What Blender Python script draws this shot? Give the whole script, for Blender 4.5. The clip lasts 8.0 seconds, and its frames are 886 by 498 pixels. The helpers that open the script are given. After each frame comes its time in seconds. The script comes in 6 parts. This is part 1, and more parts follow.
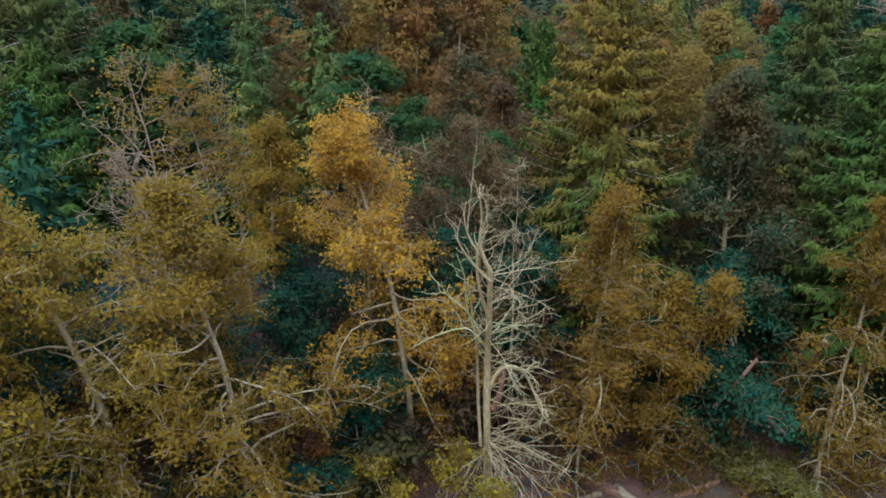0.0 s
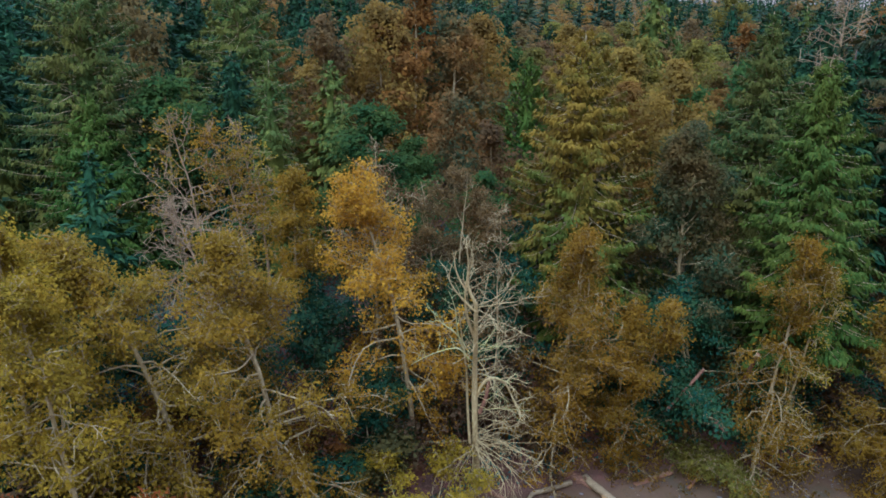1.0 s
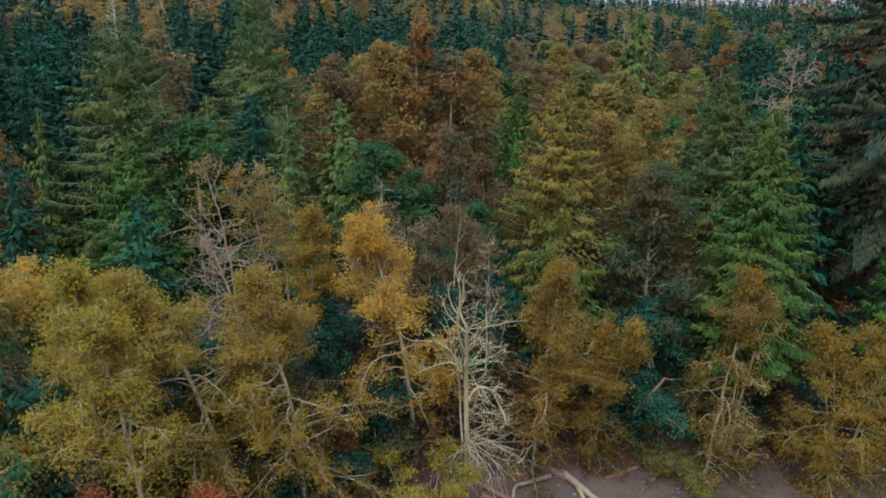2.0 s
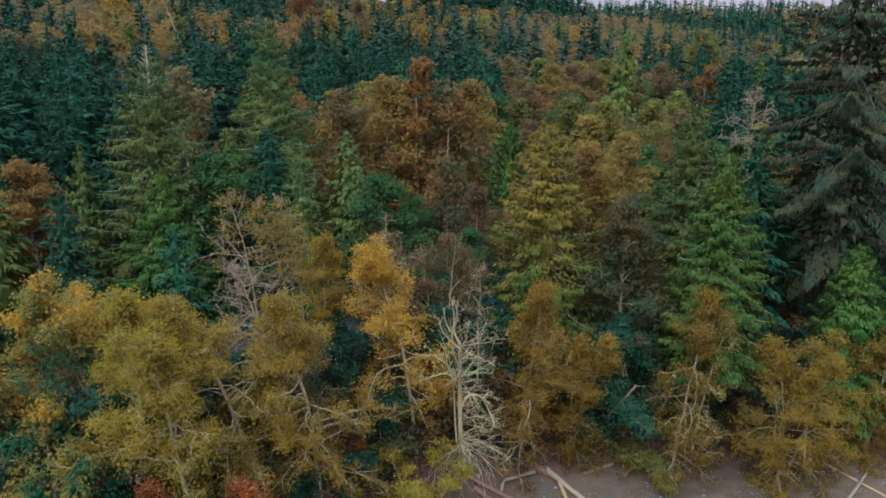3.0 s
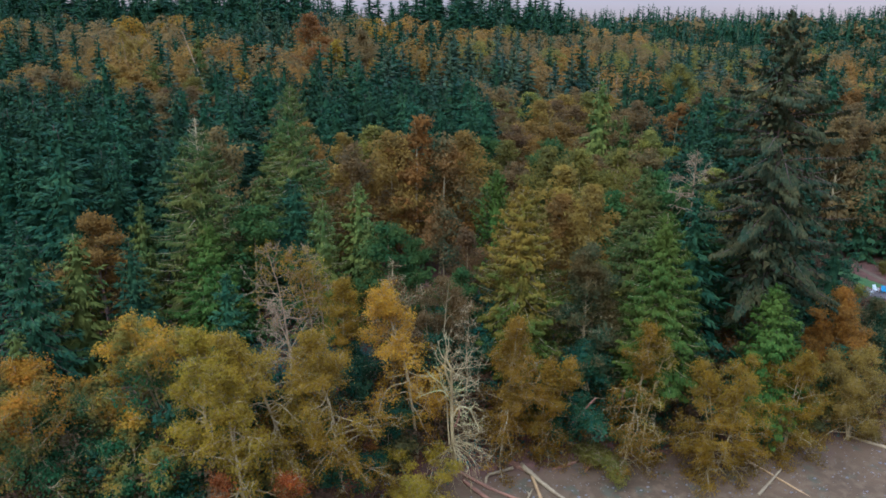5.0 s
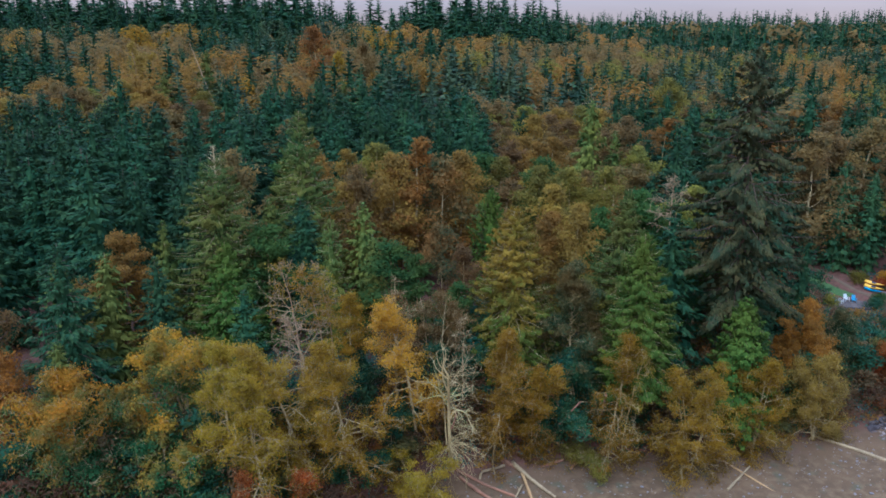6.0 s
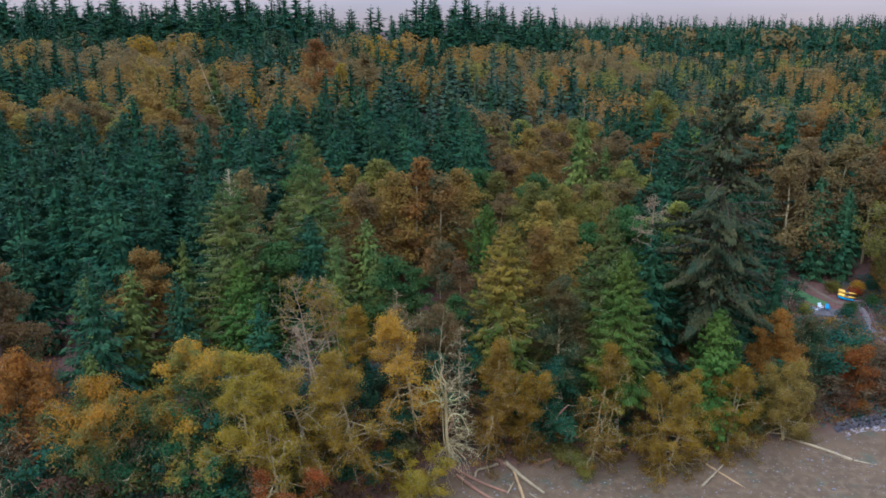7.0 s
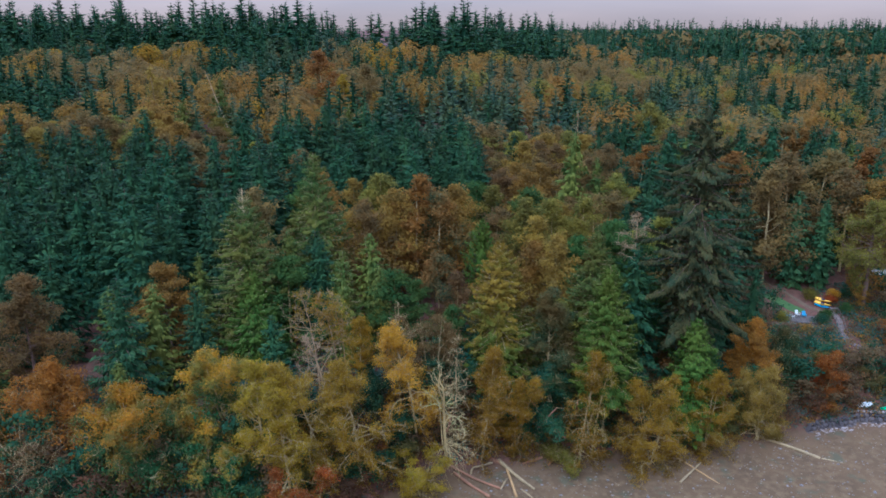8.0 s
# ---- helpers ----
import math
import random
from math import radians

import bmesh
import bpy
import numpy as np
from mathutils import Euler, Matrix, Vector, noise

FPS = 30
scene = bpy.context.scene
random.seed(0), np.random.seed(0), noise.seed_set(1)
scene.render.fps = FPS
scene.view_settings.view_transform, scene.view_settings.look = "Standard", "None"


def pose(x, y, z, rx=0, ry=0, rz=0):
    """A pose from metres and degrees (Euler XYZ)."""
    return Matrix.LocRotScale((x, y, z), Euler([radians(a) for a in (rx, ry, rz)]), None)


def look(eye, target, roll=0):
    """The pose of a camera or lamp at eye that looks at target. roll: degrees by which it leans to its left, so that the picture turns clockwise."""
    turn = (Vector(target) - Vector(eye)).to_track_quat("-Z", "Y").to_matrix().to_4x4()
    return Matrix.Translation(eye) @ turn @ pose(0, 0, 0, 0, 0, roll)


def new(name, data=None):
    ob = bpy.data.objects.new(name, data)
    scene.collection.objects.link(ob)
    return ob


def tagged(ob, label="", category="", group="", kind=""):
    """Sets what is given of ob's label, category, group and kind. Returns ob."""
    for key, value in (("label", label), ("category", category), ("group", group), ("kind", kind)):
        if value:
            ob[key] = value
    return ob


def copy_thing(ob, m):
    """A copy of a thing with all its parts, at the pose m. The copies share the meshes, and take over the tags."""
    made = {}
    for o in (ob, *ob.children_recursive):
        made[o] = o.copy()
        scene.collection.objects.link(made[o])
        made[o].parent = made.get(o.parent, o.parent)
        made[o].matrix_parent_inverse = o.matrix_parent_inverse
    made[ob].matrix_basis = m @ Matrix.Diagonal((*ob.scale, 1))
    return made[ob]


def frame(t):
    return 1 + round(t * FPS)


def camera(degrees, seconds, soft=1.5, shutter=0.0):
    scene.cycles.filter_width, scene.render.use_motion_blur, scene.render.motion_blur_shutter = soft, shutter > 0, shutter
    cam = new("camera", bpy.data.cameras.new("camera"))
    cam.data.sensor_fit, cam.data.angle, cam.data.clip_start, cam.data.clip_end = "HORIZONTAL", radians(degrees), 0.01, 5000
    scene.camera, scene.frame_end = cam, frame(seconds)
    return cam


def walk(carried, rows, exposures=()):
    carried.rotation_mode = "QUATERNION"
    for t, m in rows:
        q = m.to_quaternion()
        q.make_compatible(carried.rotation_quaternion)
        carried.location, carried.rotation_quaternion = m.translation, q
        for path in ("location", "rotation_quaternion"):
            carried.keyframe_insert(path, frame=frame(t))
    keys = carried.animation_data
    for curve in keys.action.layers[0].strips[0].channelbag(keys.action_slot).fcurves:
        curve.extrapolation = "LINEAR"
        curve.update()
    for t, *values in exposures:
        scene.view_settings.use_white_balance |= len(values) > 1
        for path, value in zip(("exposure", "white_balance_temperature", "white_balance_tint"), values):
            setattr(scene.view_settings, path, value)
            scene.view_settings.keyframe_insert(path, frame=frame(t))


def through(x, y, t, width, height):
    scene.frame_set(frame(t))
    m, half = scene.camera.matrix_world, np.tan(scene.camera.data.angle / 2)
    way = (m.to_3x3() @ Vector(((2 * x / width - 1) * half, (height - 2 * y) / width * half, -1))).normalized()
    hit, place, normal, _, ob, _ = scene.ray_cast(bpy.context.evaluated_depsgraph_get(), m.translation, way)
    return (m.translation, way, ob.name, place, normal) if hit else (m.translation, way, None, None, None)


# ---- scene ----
cam = camera(59.1, 8.0, soft=1.7)
METRES, EYE, TILT, LEAN, TURN = 72.0, 26.6, -14.4, 0.0, 0.0
ROWS = [
    (0.0, 0.0, 0.0, 0.0, -0.0, -0.0, 0.0),
    (0.5, 0.0017, -0.0604, 0.0167, -0.04, -0.25, 0.04),
    (1.0, 0.0029, -0.1212, 0.0341, -0.1, -0.47, 0.08),
    (1.5, 0.0043, -0.1815, 0.0514, -0.13, -0.64, 0.07),
    (3.0, 0.0095, -0.361, 0.1025, -0.14, -0.91, 0.09),
    (3.5, 0.0111, -0.4201, 0.1195, -0.14, -0.94, 0.11),
    (4.0, 0.0124, -0.4802, 0.1363, -0.16, -0.93, 0.12),
    (4.5, 0.0143, -0.5406, 0.1536, -0.14, -0.95, 0.12),
    (6.0, 0.0201, -0.7209, 0.2067, -0.12, -1.15, 0.19),
    (6.5, 0.0221, -0.7803, 0.2239, -0.11, -1.17, 0.23),
    (7.0, 0.0238, -0.8401, 0.2414, -0.13, -1.2, 0.27),
    (7.5, 0.0256, -0.9002, 0.2594, -0.13, -1.26, 0.33),
    (8.0, 0.0275, -0.9603, 0.2775, -0.14, -1.32, 0.34),
]
walk(cam, [(t, pose(0, 0, EYE, TILT, LEAN, TURN) @ pose(METRES * x, METRES * y, METRES * z, 90 + pitch, roll, yaw)) for t, x, y, z, yaw, pitch, roll in ROWS])

# ---- world and light: a bright overcast autumn sky ----
SUN_EL, SUN_AZ = 52.0, 200.0
world = bpy.data.worlds.new("overcast_sky")
scene.world = world
world.use_nodes = True
wn, wl = world.node_tree.nodes, world.node_tree.links
wn.clear()
w_out = wn.new("ShaderNodeOutputWorld")
w_bg = wn.new("ShaderNodeBackground")
w_sky = wn.new("ShaderNodeTexSky")
w_sky.sky_type = "NISHITA"
w_sky.sun_disc = False
w_sky.sun_elevation, w_sky.sun_rotation = radians(SUN_EL), radians(SUN_AZ)
w_sky.air_density, w_sky.dust_density = 1.0, 2.0
w_co = wn.new("ShaderNodeTexCoord")
w_map = wn.new("ShaderNodeMapping")
w_map.inputs["Scale"].default_value = (1.2, 1.2, 9.0)
w_cloud = wn.new("ShaderNodeTexNoise")
w_cloud.inputs["Scale"].default_value = 2.2
w_cloud.inputs["Detail"].default_value = 5.0
w_ramp = wn.new("ShaderNodeValToRGB")
w_ramp.color_ramp.elements[0].position, w_ramp.color_ramp.elements[0].color = 0.30, (1.38, 0.94, 0.60, 1)
w_ramp.color_ramp.elements[1].position, w_ramp.color_ramp.elements[1].color = 0.72, (1.90, 1.26, 0.77, 1)
w_mix = wn.new("ShaderNodeMix")
w_mix.data_type = "RGBA"
w_mix.inputs["Factor"].default_value = 0.86
wl.new(w_co.outputs["Generated"], w_map.inputs["Vector"])
wl.new(w_map.outputs["Vector"], w_cloud.inputs["Vector"])
wl.new(w_cloud.outputs["Fac"], w_ramp.inputs["Fac"])
wl.new(w_sky.outputs["Color"], w_mix.inputs["A"])
wl.new(w_ramp.outputs["Color"], w_mix.inputs["B"])
# an overcast sky is several times as bright overhead as at the horizon
w_sep = wn.new("ShaderNodeSeparateXYZ")
w_up = wn.new("ShaderNodeMix")
w_up.data_type = "RGBA"
w_up.clamp_factor = True
w_up.inputs["A"].default_value = (1.0, 1.0, 1.0, 1)
w_up.inputs["B"].default_value = (6.1, 8.8, 14.2, 1)
w_mul = wn.new("ShaderNodeVectorMath")
w_mul.operation = "MULTIPLY"
wl.new(w_co.outputs["Generated"], w_sep.inputs[0])
w_pow = wn.new("ShaderNodeMath")
w_pow.operation, w_pow.use_clamp = "POWER", True
w_pow.inputs[1].default_value = 1.5
wl.new(w_sep.outputs["Z"], w_pow.inputs[0])
wl.new(w_pow.outputs[0], w_up.inputs["Factor"])
wl.new(w_mix.outputs["Result"], w_mul.inputs[0])
wl.new(w_up.outputs["Result"], w_mul.inputs[1])
wl.new(w_mul.outputs["Vector"], w_bg.inputs["Color"])
w_bg.inputs["Strength"].default_value = 0.148
wl.new(w_bg.outputs["Background"], w_out.inputs["Surface"])

sun = new("sun", bpy.data.lights.new("sun", "SUN"))
scene.view_settings.exposure = 1.20
scene.view_settings.use_white_balance = True
scene.view_settings.white_balance_temperature = 4470
scene.view_settings.white_balance_tint = 19.0
sun.data.energy, sun.data.angle, sun.data.color = 0.85, radians(50), (1.0, 0.89, 0.68)
sun.matrix_world = look((-60, -90, 140), (0, 40, 0))


# ---- materials ----
def mat_base(name):
    m = bpy.data.materials.new(name)
    m.use_nodes = True
    nt = m.node_tree
    nt.nodes.clear()
    out = nt.nodes.new("ShaderNodeOutputMaterial")
    return m, nt, out


def node(nt, kind, **inputs):
    n = nt.nodes.new(kind)
    for key, value in inputs.items():
        n.inputs[key.replace("_", " ")].default_value = value
    return n


def rgb_mix(nt, fac, a, b, blend="MIX"):
    """Mixes two colours; fac, a and b are sockets or values."""
    n = nt.nodes.new("ShaderNodeMix")
    n.data_type = "RGBA"
    n.blend_type = blend
    for key, v in (("Factor", fac), ("A", a), ("B", b)):
        if hasattr(v, "links"):
            nt.links.new(v, n.inputs[key])
        elif key == "Factor":
            n.inputs[key].default_value = v
        else:
            n.inputs[key].default_value = (*v, 1)
    return n.outputs["Result"]


def span(nt, value, lo, hi, to_lo=0.0, to_hi=1.0):
    n = nt.nodes.new("ShaderNodeMapRange")
    nt.links.new(value, n.inputs["Value"])
    for key, v in (("From Min", lo), ("From Max", hi), ("To Min", to_lo), ("To Max", to_hi)):
        n.inputs[key].default_value = v
    return n.outputs["Result"]


def noise_fac(nt, coords, scale, detail=3.0):
    n = node(nt, "ShaderNodeTexNoise", Scale=scale, Detail=detail)
    nt.links.new(coords, n.inputs["Vector"])
    return n.outputs["Fac"]


def leaf_material(name, a, b, c, patch=0.35, through=0.60, vary=0.10, turn=0.0, rise=None):
    """Leaves: colours a and b in large patches of the crown, single leaves of colour c, every leaf a little lighter or darker. rise: the heights between which the crown
    turns from a to b, where the topmost leaves turn first."""
    m, nt, out = mat_base(name)
    co = nt.nodes.new("ShaderNodeTexCoord").outputs["Object"]
    geo = nt.nodes.new("ShaderNodeNewGeometry")
    info = nt.nodes.new("ShaderNodeObjectInfo")
    big = span(nt, noise_fac(nt, co, patch, 2.0), 0.40 - turn, 0.62 - turn)
    if rise:
        sep = nt.nodes.new("ShaderNodeSeparateXYZ")
        nt.links.new(co, sep.inputs[0])
        both = nt.nodes.new("ShaderNodeMath")
        both.operation = "MULTIPLY_ADD"
        both.use_clamp = True
        nt.links.new(span(nt, noise_fac(nt, co, patch * 2.2, 3.0), 0.38, 0.62, -0.55, 0.45), both.inputs[0])
        both.inputs[1].default_value = 1.0
        nt.links.new(span(nt, sep.outputs["Z"], *rise), both.inputs[2])
        big = both.outputs[0]
        c = rgb_mix(nt, big, [0.7 * q for q in a], c)
    col = rgb_mix(nt, big, a, b)
    isl = geo.outputs["Random Per Island"]
    col = rgb_mix(nt, span(nt, isl, 0.5, 1.0, 0.0, 0.5), col, c)
    first = nt.nodes.new("ShaderNodeMath")
    first.operation = "MULTIPLY"
    nt.links.new(span(nt, isl, 0, 1, 1 - vary, 1 + vary), first.inputs[0])
    nt.links.new(span(nt, noise_fac(nt, co, 3.2, 3.0), 0.36, 0.66, 0.84, 1.16), first.inputs[1])
    shade = nt.nodes.new("ShaderNodeMath")
    shade.operation = "MULTIPLY"
    nt.links.new(first.outputs[0], shade.inputs[0])
    nt.links.new(span(nt, info.outputs["Random"], 0, 1, 0.82, 1.15), shade.inputs[1])
    hsv = nt.nodes.new("ShaderNodeHueSaturation")
    nt.links.new(shade.outputs[0], hsv.inputs["Value"])
    nt.links.new(span(nt, info.outputs["Random"], 0, 1, 0.487, 0.513), hsv.inputs["Hue"])
    nt.links.new(col, hsv.inputs["Color"])
    bs = node(nt, "ShaderNodeBsdfPrincipled", Roughness=0.68)
    bs.inputs["Specular IOR Level"].default_value = 0.03
    tr = nt.nodes.new("ShaderNodeBsdfTranslucent")
    nt.links.new(hsv.outputs["Color"], bs.inputs["Base Color"])
    nt.links.new(hsv.outputs["Color"], tr.inputs["Color"])
    mx = nt.nodes.new("ShaderNodeMixShader")
    mx.inputs["Fac"].default_value = through
    nt.links.new(bs.outputs[0], mx.inputs[1])
    nt.links.new(tr.outputs[0], mx.inputs[2])
    nt.links.new(mx.outputs[0], out.inputs["Surface"])
    return m


def solid_material(name, a, b, c=None, scale=6.0, fine=40.0, rough=0.8, bump=0.3, bump_dist=0.02, stretch=(1, 1, 1), metal=0.0, random_tint=0.0):
    """A solid surface: a and b in stains, c in fine grain, with relief."""
    m, nt, out = mat_base(name)
    co = nt.nodes.new("ShaderNodeTexCoord").outputs["Object"]
    mp = nt.nodes.new("ShaderNodeMapping")
    mp.inputs["Scale"].default_value = stretch
    nt.links.new(co, mp.inputs["Vector"])
    v = mp.outputs["Vector"]
    col = rgb_mix(nt, span(nt, noise_fac(nt, v, scale, 4.0), 0.35, 0.65), a, b)
    fn = noise_fac(nt, v, fine, 3.0)
    if c:
        col = rgb_mix(nt, span(nt, fn, 0.5, 0.72), col, c)
    if random_tint:
        info = nt.nodes.new("ShaderNodeObjectInfo")
        hsv = nt.nodes.new("ShaderNodeHueSaturation")
        nt.links.new(span(nt, info.outputs["Random"], 0, 1, 1 - random_tint, 1 + random_tint), hsv.inputs["Value"])
        nt.links.new(col, hsv.inputs["Color"])
        col = hsv.outputs["Color"]
    bs = node(nt, "ShaderNodeBsdfPrincipled", Roughness=rough, Metallic=metal)
    bs.inputs["Specular IOR Level"].default_value = 0.2
    nt.links.new(col, bs.inputs["Base Color"])
    if bump:
        bp = node(nt, "ShaderNodeBump", Strength=bump, Distance=bump_dist)
        nt.links.new(fn, bp.inputs["Height"])
        nt.links.new(bp.outputs["Normal"], bs.inputs["Normal"])
    nt.links.new(bs.outputs[0], out.inputs["Surface"])
    return m


M = {}
# leaves
M["gold"] = leaf_material("golden_leaves", (0.42, 0.205, 0.008), (0.32, 0.145, 0.009), (0.47, 0.260, 0.008))
M["olive"] = leaf_material("olive_yellow_leaves", (0.280, 0.166, 0.007), (0.195, 0.130, 0.009), (0.335, 0.202, 0.007))
M["ochre"] = leaf_material("ochre_leaves", (0.285, 0.166, 0.008), (0.198, 0.128, 0.010), (0.34, 0.200, 0.008))
M["yellow"] = leaf_material("yellow_green_leaves", (0.185, 0.150, 0.016), (0.115, 0.110, 0.018), (0.24, 0.190, 0.016))
M["rust"] = leaf_material("rust_leaves", (0.215, 0.100, 0.014), (0.145, 0.080, 0.016), (0.29, 0.130, 0.013))
M["brown"] = leaf_material("brown_leaves", (0.165, 0.096, 0.022), (0.110, 0.078, 0.023), (0.215, 0.120, 0.021))
M["orange"] = leaf_material("orange_leaves", (0.28, 0.105, 0.011), (0.17, 0.076, 0.012), (0.35, 0.155, 0.010))
M["bronze"] = leaf_material("bronze_leaves", (0.235, 0.135, 0.016), (0.160, 0.102, 0.018), (0.285, 0.165, 0.016))
M["red"] = leaf_material("red_orange_leaves", (0.34, 0.090, 0.012), (0.20, 0.070, 0.013), (0.40, 0.135, 0.010))
M["maple"] = leaf_material("turning_maple_leaves", (0.034, 0.080, 0.030), (0.24, 0.120, 0.020), (0.33, 0.125, 0.018), patch=0.16, turn=0.02)
M["maple_green"] = leaf_material("green_maple_leaves", (0.028, 0.080, 0.034), (0.048, 0.092, 0.027), (0.086, 0.108, 0.020))
M["dull_maple"] = leaf_material("dull_orange_leaves", (0.0623, 0.0824, 0.0265), (0.24, 0.12, 0.02), (0.297, 0.134, 0.0196), patch=0.16)
M["dark_maple"] = leaf_material("dark_brown_green_leaves", (0.032, 0.074, 0.024), (0.125, 0.082, 0.018), (0.165, 0.095, 0.017), patch=0.2)
M["green"] = leaf_material("green_leaves", (0.036, 0.080, 0.017), (0.062, 0.098, 0.016), (0.10, 0.118, 0.016))
M["undergrowth"] = leaf_material("undergrowth_leaves", (0.036, 0.110, 0.068), (0.066, 0.104, 0.056), (0.105, 0.114, 0.048), patch=0.22)
M["heath"] = leaf_material("brown_bramble_leaves", (0.150, 0.080, 0.027), (0.085, 0.070, 0.028), (0.20, 0.090, 0.026), patch=0.2)
M["bush_olive"] = leaf_material("dull_olive_leaves", (0.14, 0.115, 0.022), (0.075, 0.085, 0.026), (0.20, 0.15, 0.022))
M["vivid_maple"] = leaf_material("orange_topped_green_leaves", (0.044, 0.098, 0.024), (0.32, 0.160, 0.008), (0.48, 0.145, 0.008), patch=0.16, rise=(4.0, 13.0))
# needles
M["cedar"] = leaf_material("cedar_sprays", (0.092, 0.092, 0.011), (0.046, 0.078, 0.014), (0.130, 0.114, 0.012), patch=0.14, through=0.15)
M["cedar_yellow"] = leaf_material("yellowing_cedar_sprays", (0.072, 0.100, 0.010), (0.205, 0.145, 0.010), (0.26, 0.175, 0.010), patch=0.16, through=0.2, rise=(4.0, 19.0))
M["cedar_green"] = leaf_material("bright_cedar_sprays", (0.046, 0.090, 0.010), (0.076, 0.106, 0.010), (0.115, 0.124, 0.011), patch=0.14, through=0.2)
M["far_cedar"] = leaf_material("dull_cedar_sprays", (0.050, 0.068, 0.022), (0.030, 0.052, 0.024), (0.082, 0.082, 0.020), patch=0.1, through=0.1)
M["fir"] = leaf_material("fir_needles", (0.015, 0.040, 0.014), (0.026, 0.054, 0.015), (0.052, 0.076, 0.017), patch=0.2, through=0.1)
M["fir_old"] = leaf_material("old_fir_needles", (0.041, 0.038, 0.010), (0.021, 0.034, 0.012), (0.080, 0.047, 0.011), patch=0.28, through=0.1)
M["fir_green"] = leaf_material("fresh_fir_needles", (0.028, 0.066, 0.021), (0.043, 0.080, 0.020), (0.070, 0.098, 0.020), patch=0.2, through=0.1)
# wood
M["bark"] = solid_material("grey_alder_bark", (0.3, 0.215, 0.0696), (0.2, 0.14, 0.0477), (0.4, 0.3, 0.106), scale=1.4, fine=9, stretch=(1, 1, 0.35), rough=0.9, bump=0.5)
M["dead"] = solid_material("weathered_dead_wood", (0.37, 0.265, 0.0819), (0.255, 0.182, 0.0585), (0.46, 0.35, 0.113), scale=0.9, fine=8, stretch=(1, 1, 0.3), rough=0.9, bump=0.5)
M["moss"] = solid_material("lichen_covered_wood", (0.34, 0.31, 0.067), (0.36, 0.32, 0.114), (0.42, 0.38, 0.104), scale=1.2, fine=9, rough=0.95, bump=0.5)
M["greywood"] = solid_material("grey_dead_twigs", (0.25, 0.160, 0.0577), (0.175, 0.112, 0.0429), (0.32, 0.22, 0.0819), scale=1.0, fine=8, rough=0.9)
M["fir_bark"] = solid_material("fir_bark", (0.13, 0.075, 0.039), (0.085, 0.052, 0.0296), (0.19, 0.12, 0.0663), scale=1.5, fine=10, stretch=(1, 1, 0.25), rough=0.95, bump=0.7, bump_dist=0.05)
M["cedar_wood"] = solid_material("bare_cedar_wood", (0.36, 0.27, 0.104), (0.24, 0.17, 0.0621), (0.44, 0.35, 0.144), scale=1.5, fine=10, stretch=(1, 1, 0.3), rough=0.9)
M["log"] = solid_material("driftwood", (0.25, 0.172, 0.0624), (0.165, 0.112, 0.0421), (0.33, 0.245, 0.0936), scale=1.2, fine=12, stretch=(0.15, 1, 1), rough=0.85, bump=0.5)
M["log_red"] = solid_material("red_brown_log", (0.2, 0.088, 0.0335), (0.125, 0.06, 0.0243), (0.27, 0.14, 0.0517), scale=1.2, fine=12, stretch=(0.15, 1, 1), rough=0.9, bump=0.5)
M["log_tan"] = solid_material("fresh_tan_log", (0.32, 0.185, 0.0517), (0.25, 0.14, 0.0395), (0.4, 0.26, 0.085), scale=1.2, fine=12, stretch=(0.15, 1, 1), rough=0.8, bump=0.4)


# ---- the lie of the land ----
SHORE_X = (-400, -100, -40, -18, -4, 5, 15, 28, 40, 48, 61, 76, 110, 200, 400)
SHORE_Y = (-40, 8, 17, 24, 36, 40.5, 43, 45, 46, 47.5, 52.2, 55.2, 64, 88, 130)
RISE_D = (0, 1.5, 5, 12, 35, 75, 130, 190, 260, 330, 400, 520, 900, 1500, 3000)
RISE_Z = (0.4, 1.5, 4.2, 8.6, 10.5, 13.0, 17.5, 26, 32, 39, 46, 43, 42, 56, 56)


def shore(x):
    return np.interp(x, SHORE_X, SHORE_Y) + 0.35 * np.sin(np.asarray(x) * 0.9) + 0.3 * np.sin(np.asarray(x) * 0.37 + 1)


def ground_z(x, y):
    """The height of the ground: a gently shelving beach, a steep wooded bank, and a long hill behind."""
    x, y = np.asarray(x, float), np.asarray(y, float)
    d = y - shore(x)
    beach = np.maximum(0.4 + 0.05 * d, -3.0) + 0.05 * np.sin(x * 0.5 + y * 0.31) + 0.04 * np.sin(x * 0.23 - y * 0.9)
    up = np.interp(d, RISE_D, RISE_Z)
    low = np.clip((x - 30) / 140, 0, 1) * np.clip((d - 30) / 120, 0, 1) * np.clip((1300 - d) / 500, 0, 1)
    up = up * (1 - 0.42 * low)
    bumps = np.clip(d / 20, 0, 1) * (0.5 * np.sin(x * 0.21 + 2) * np.sin(y * 0.17) + 0.9 * np.sin(x * 0.043 + y * 0.031))
    return np.where(d < 0, beach, up + bumps)


def on_ground(x, y):
    return float(ground_z(x, y))


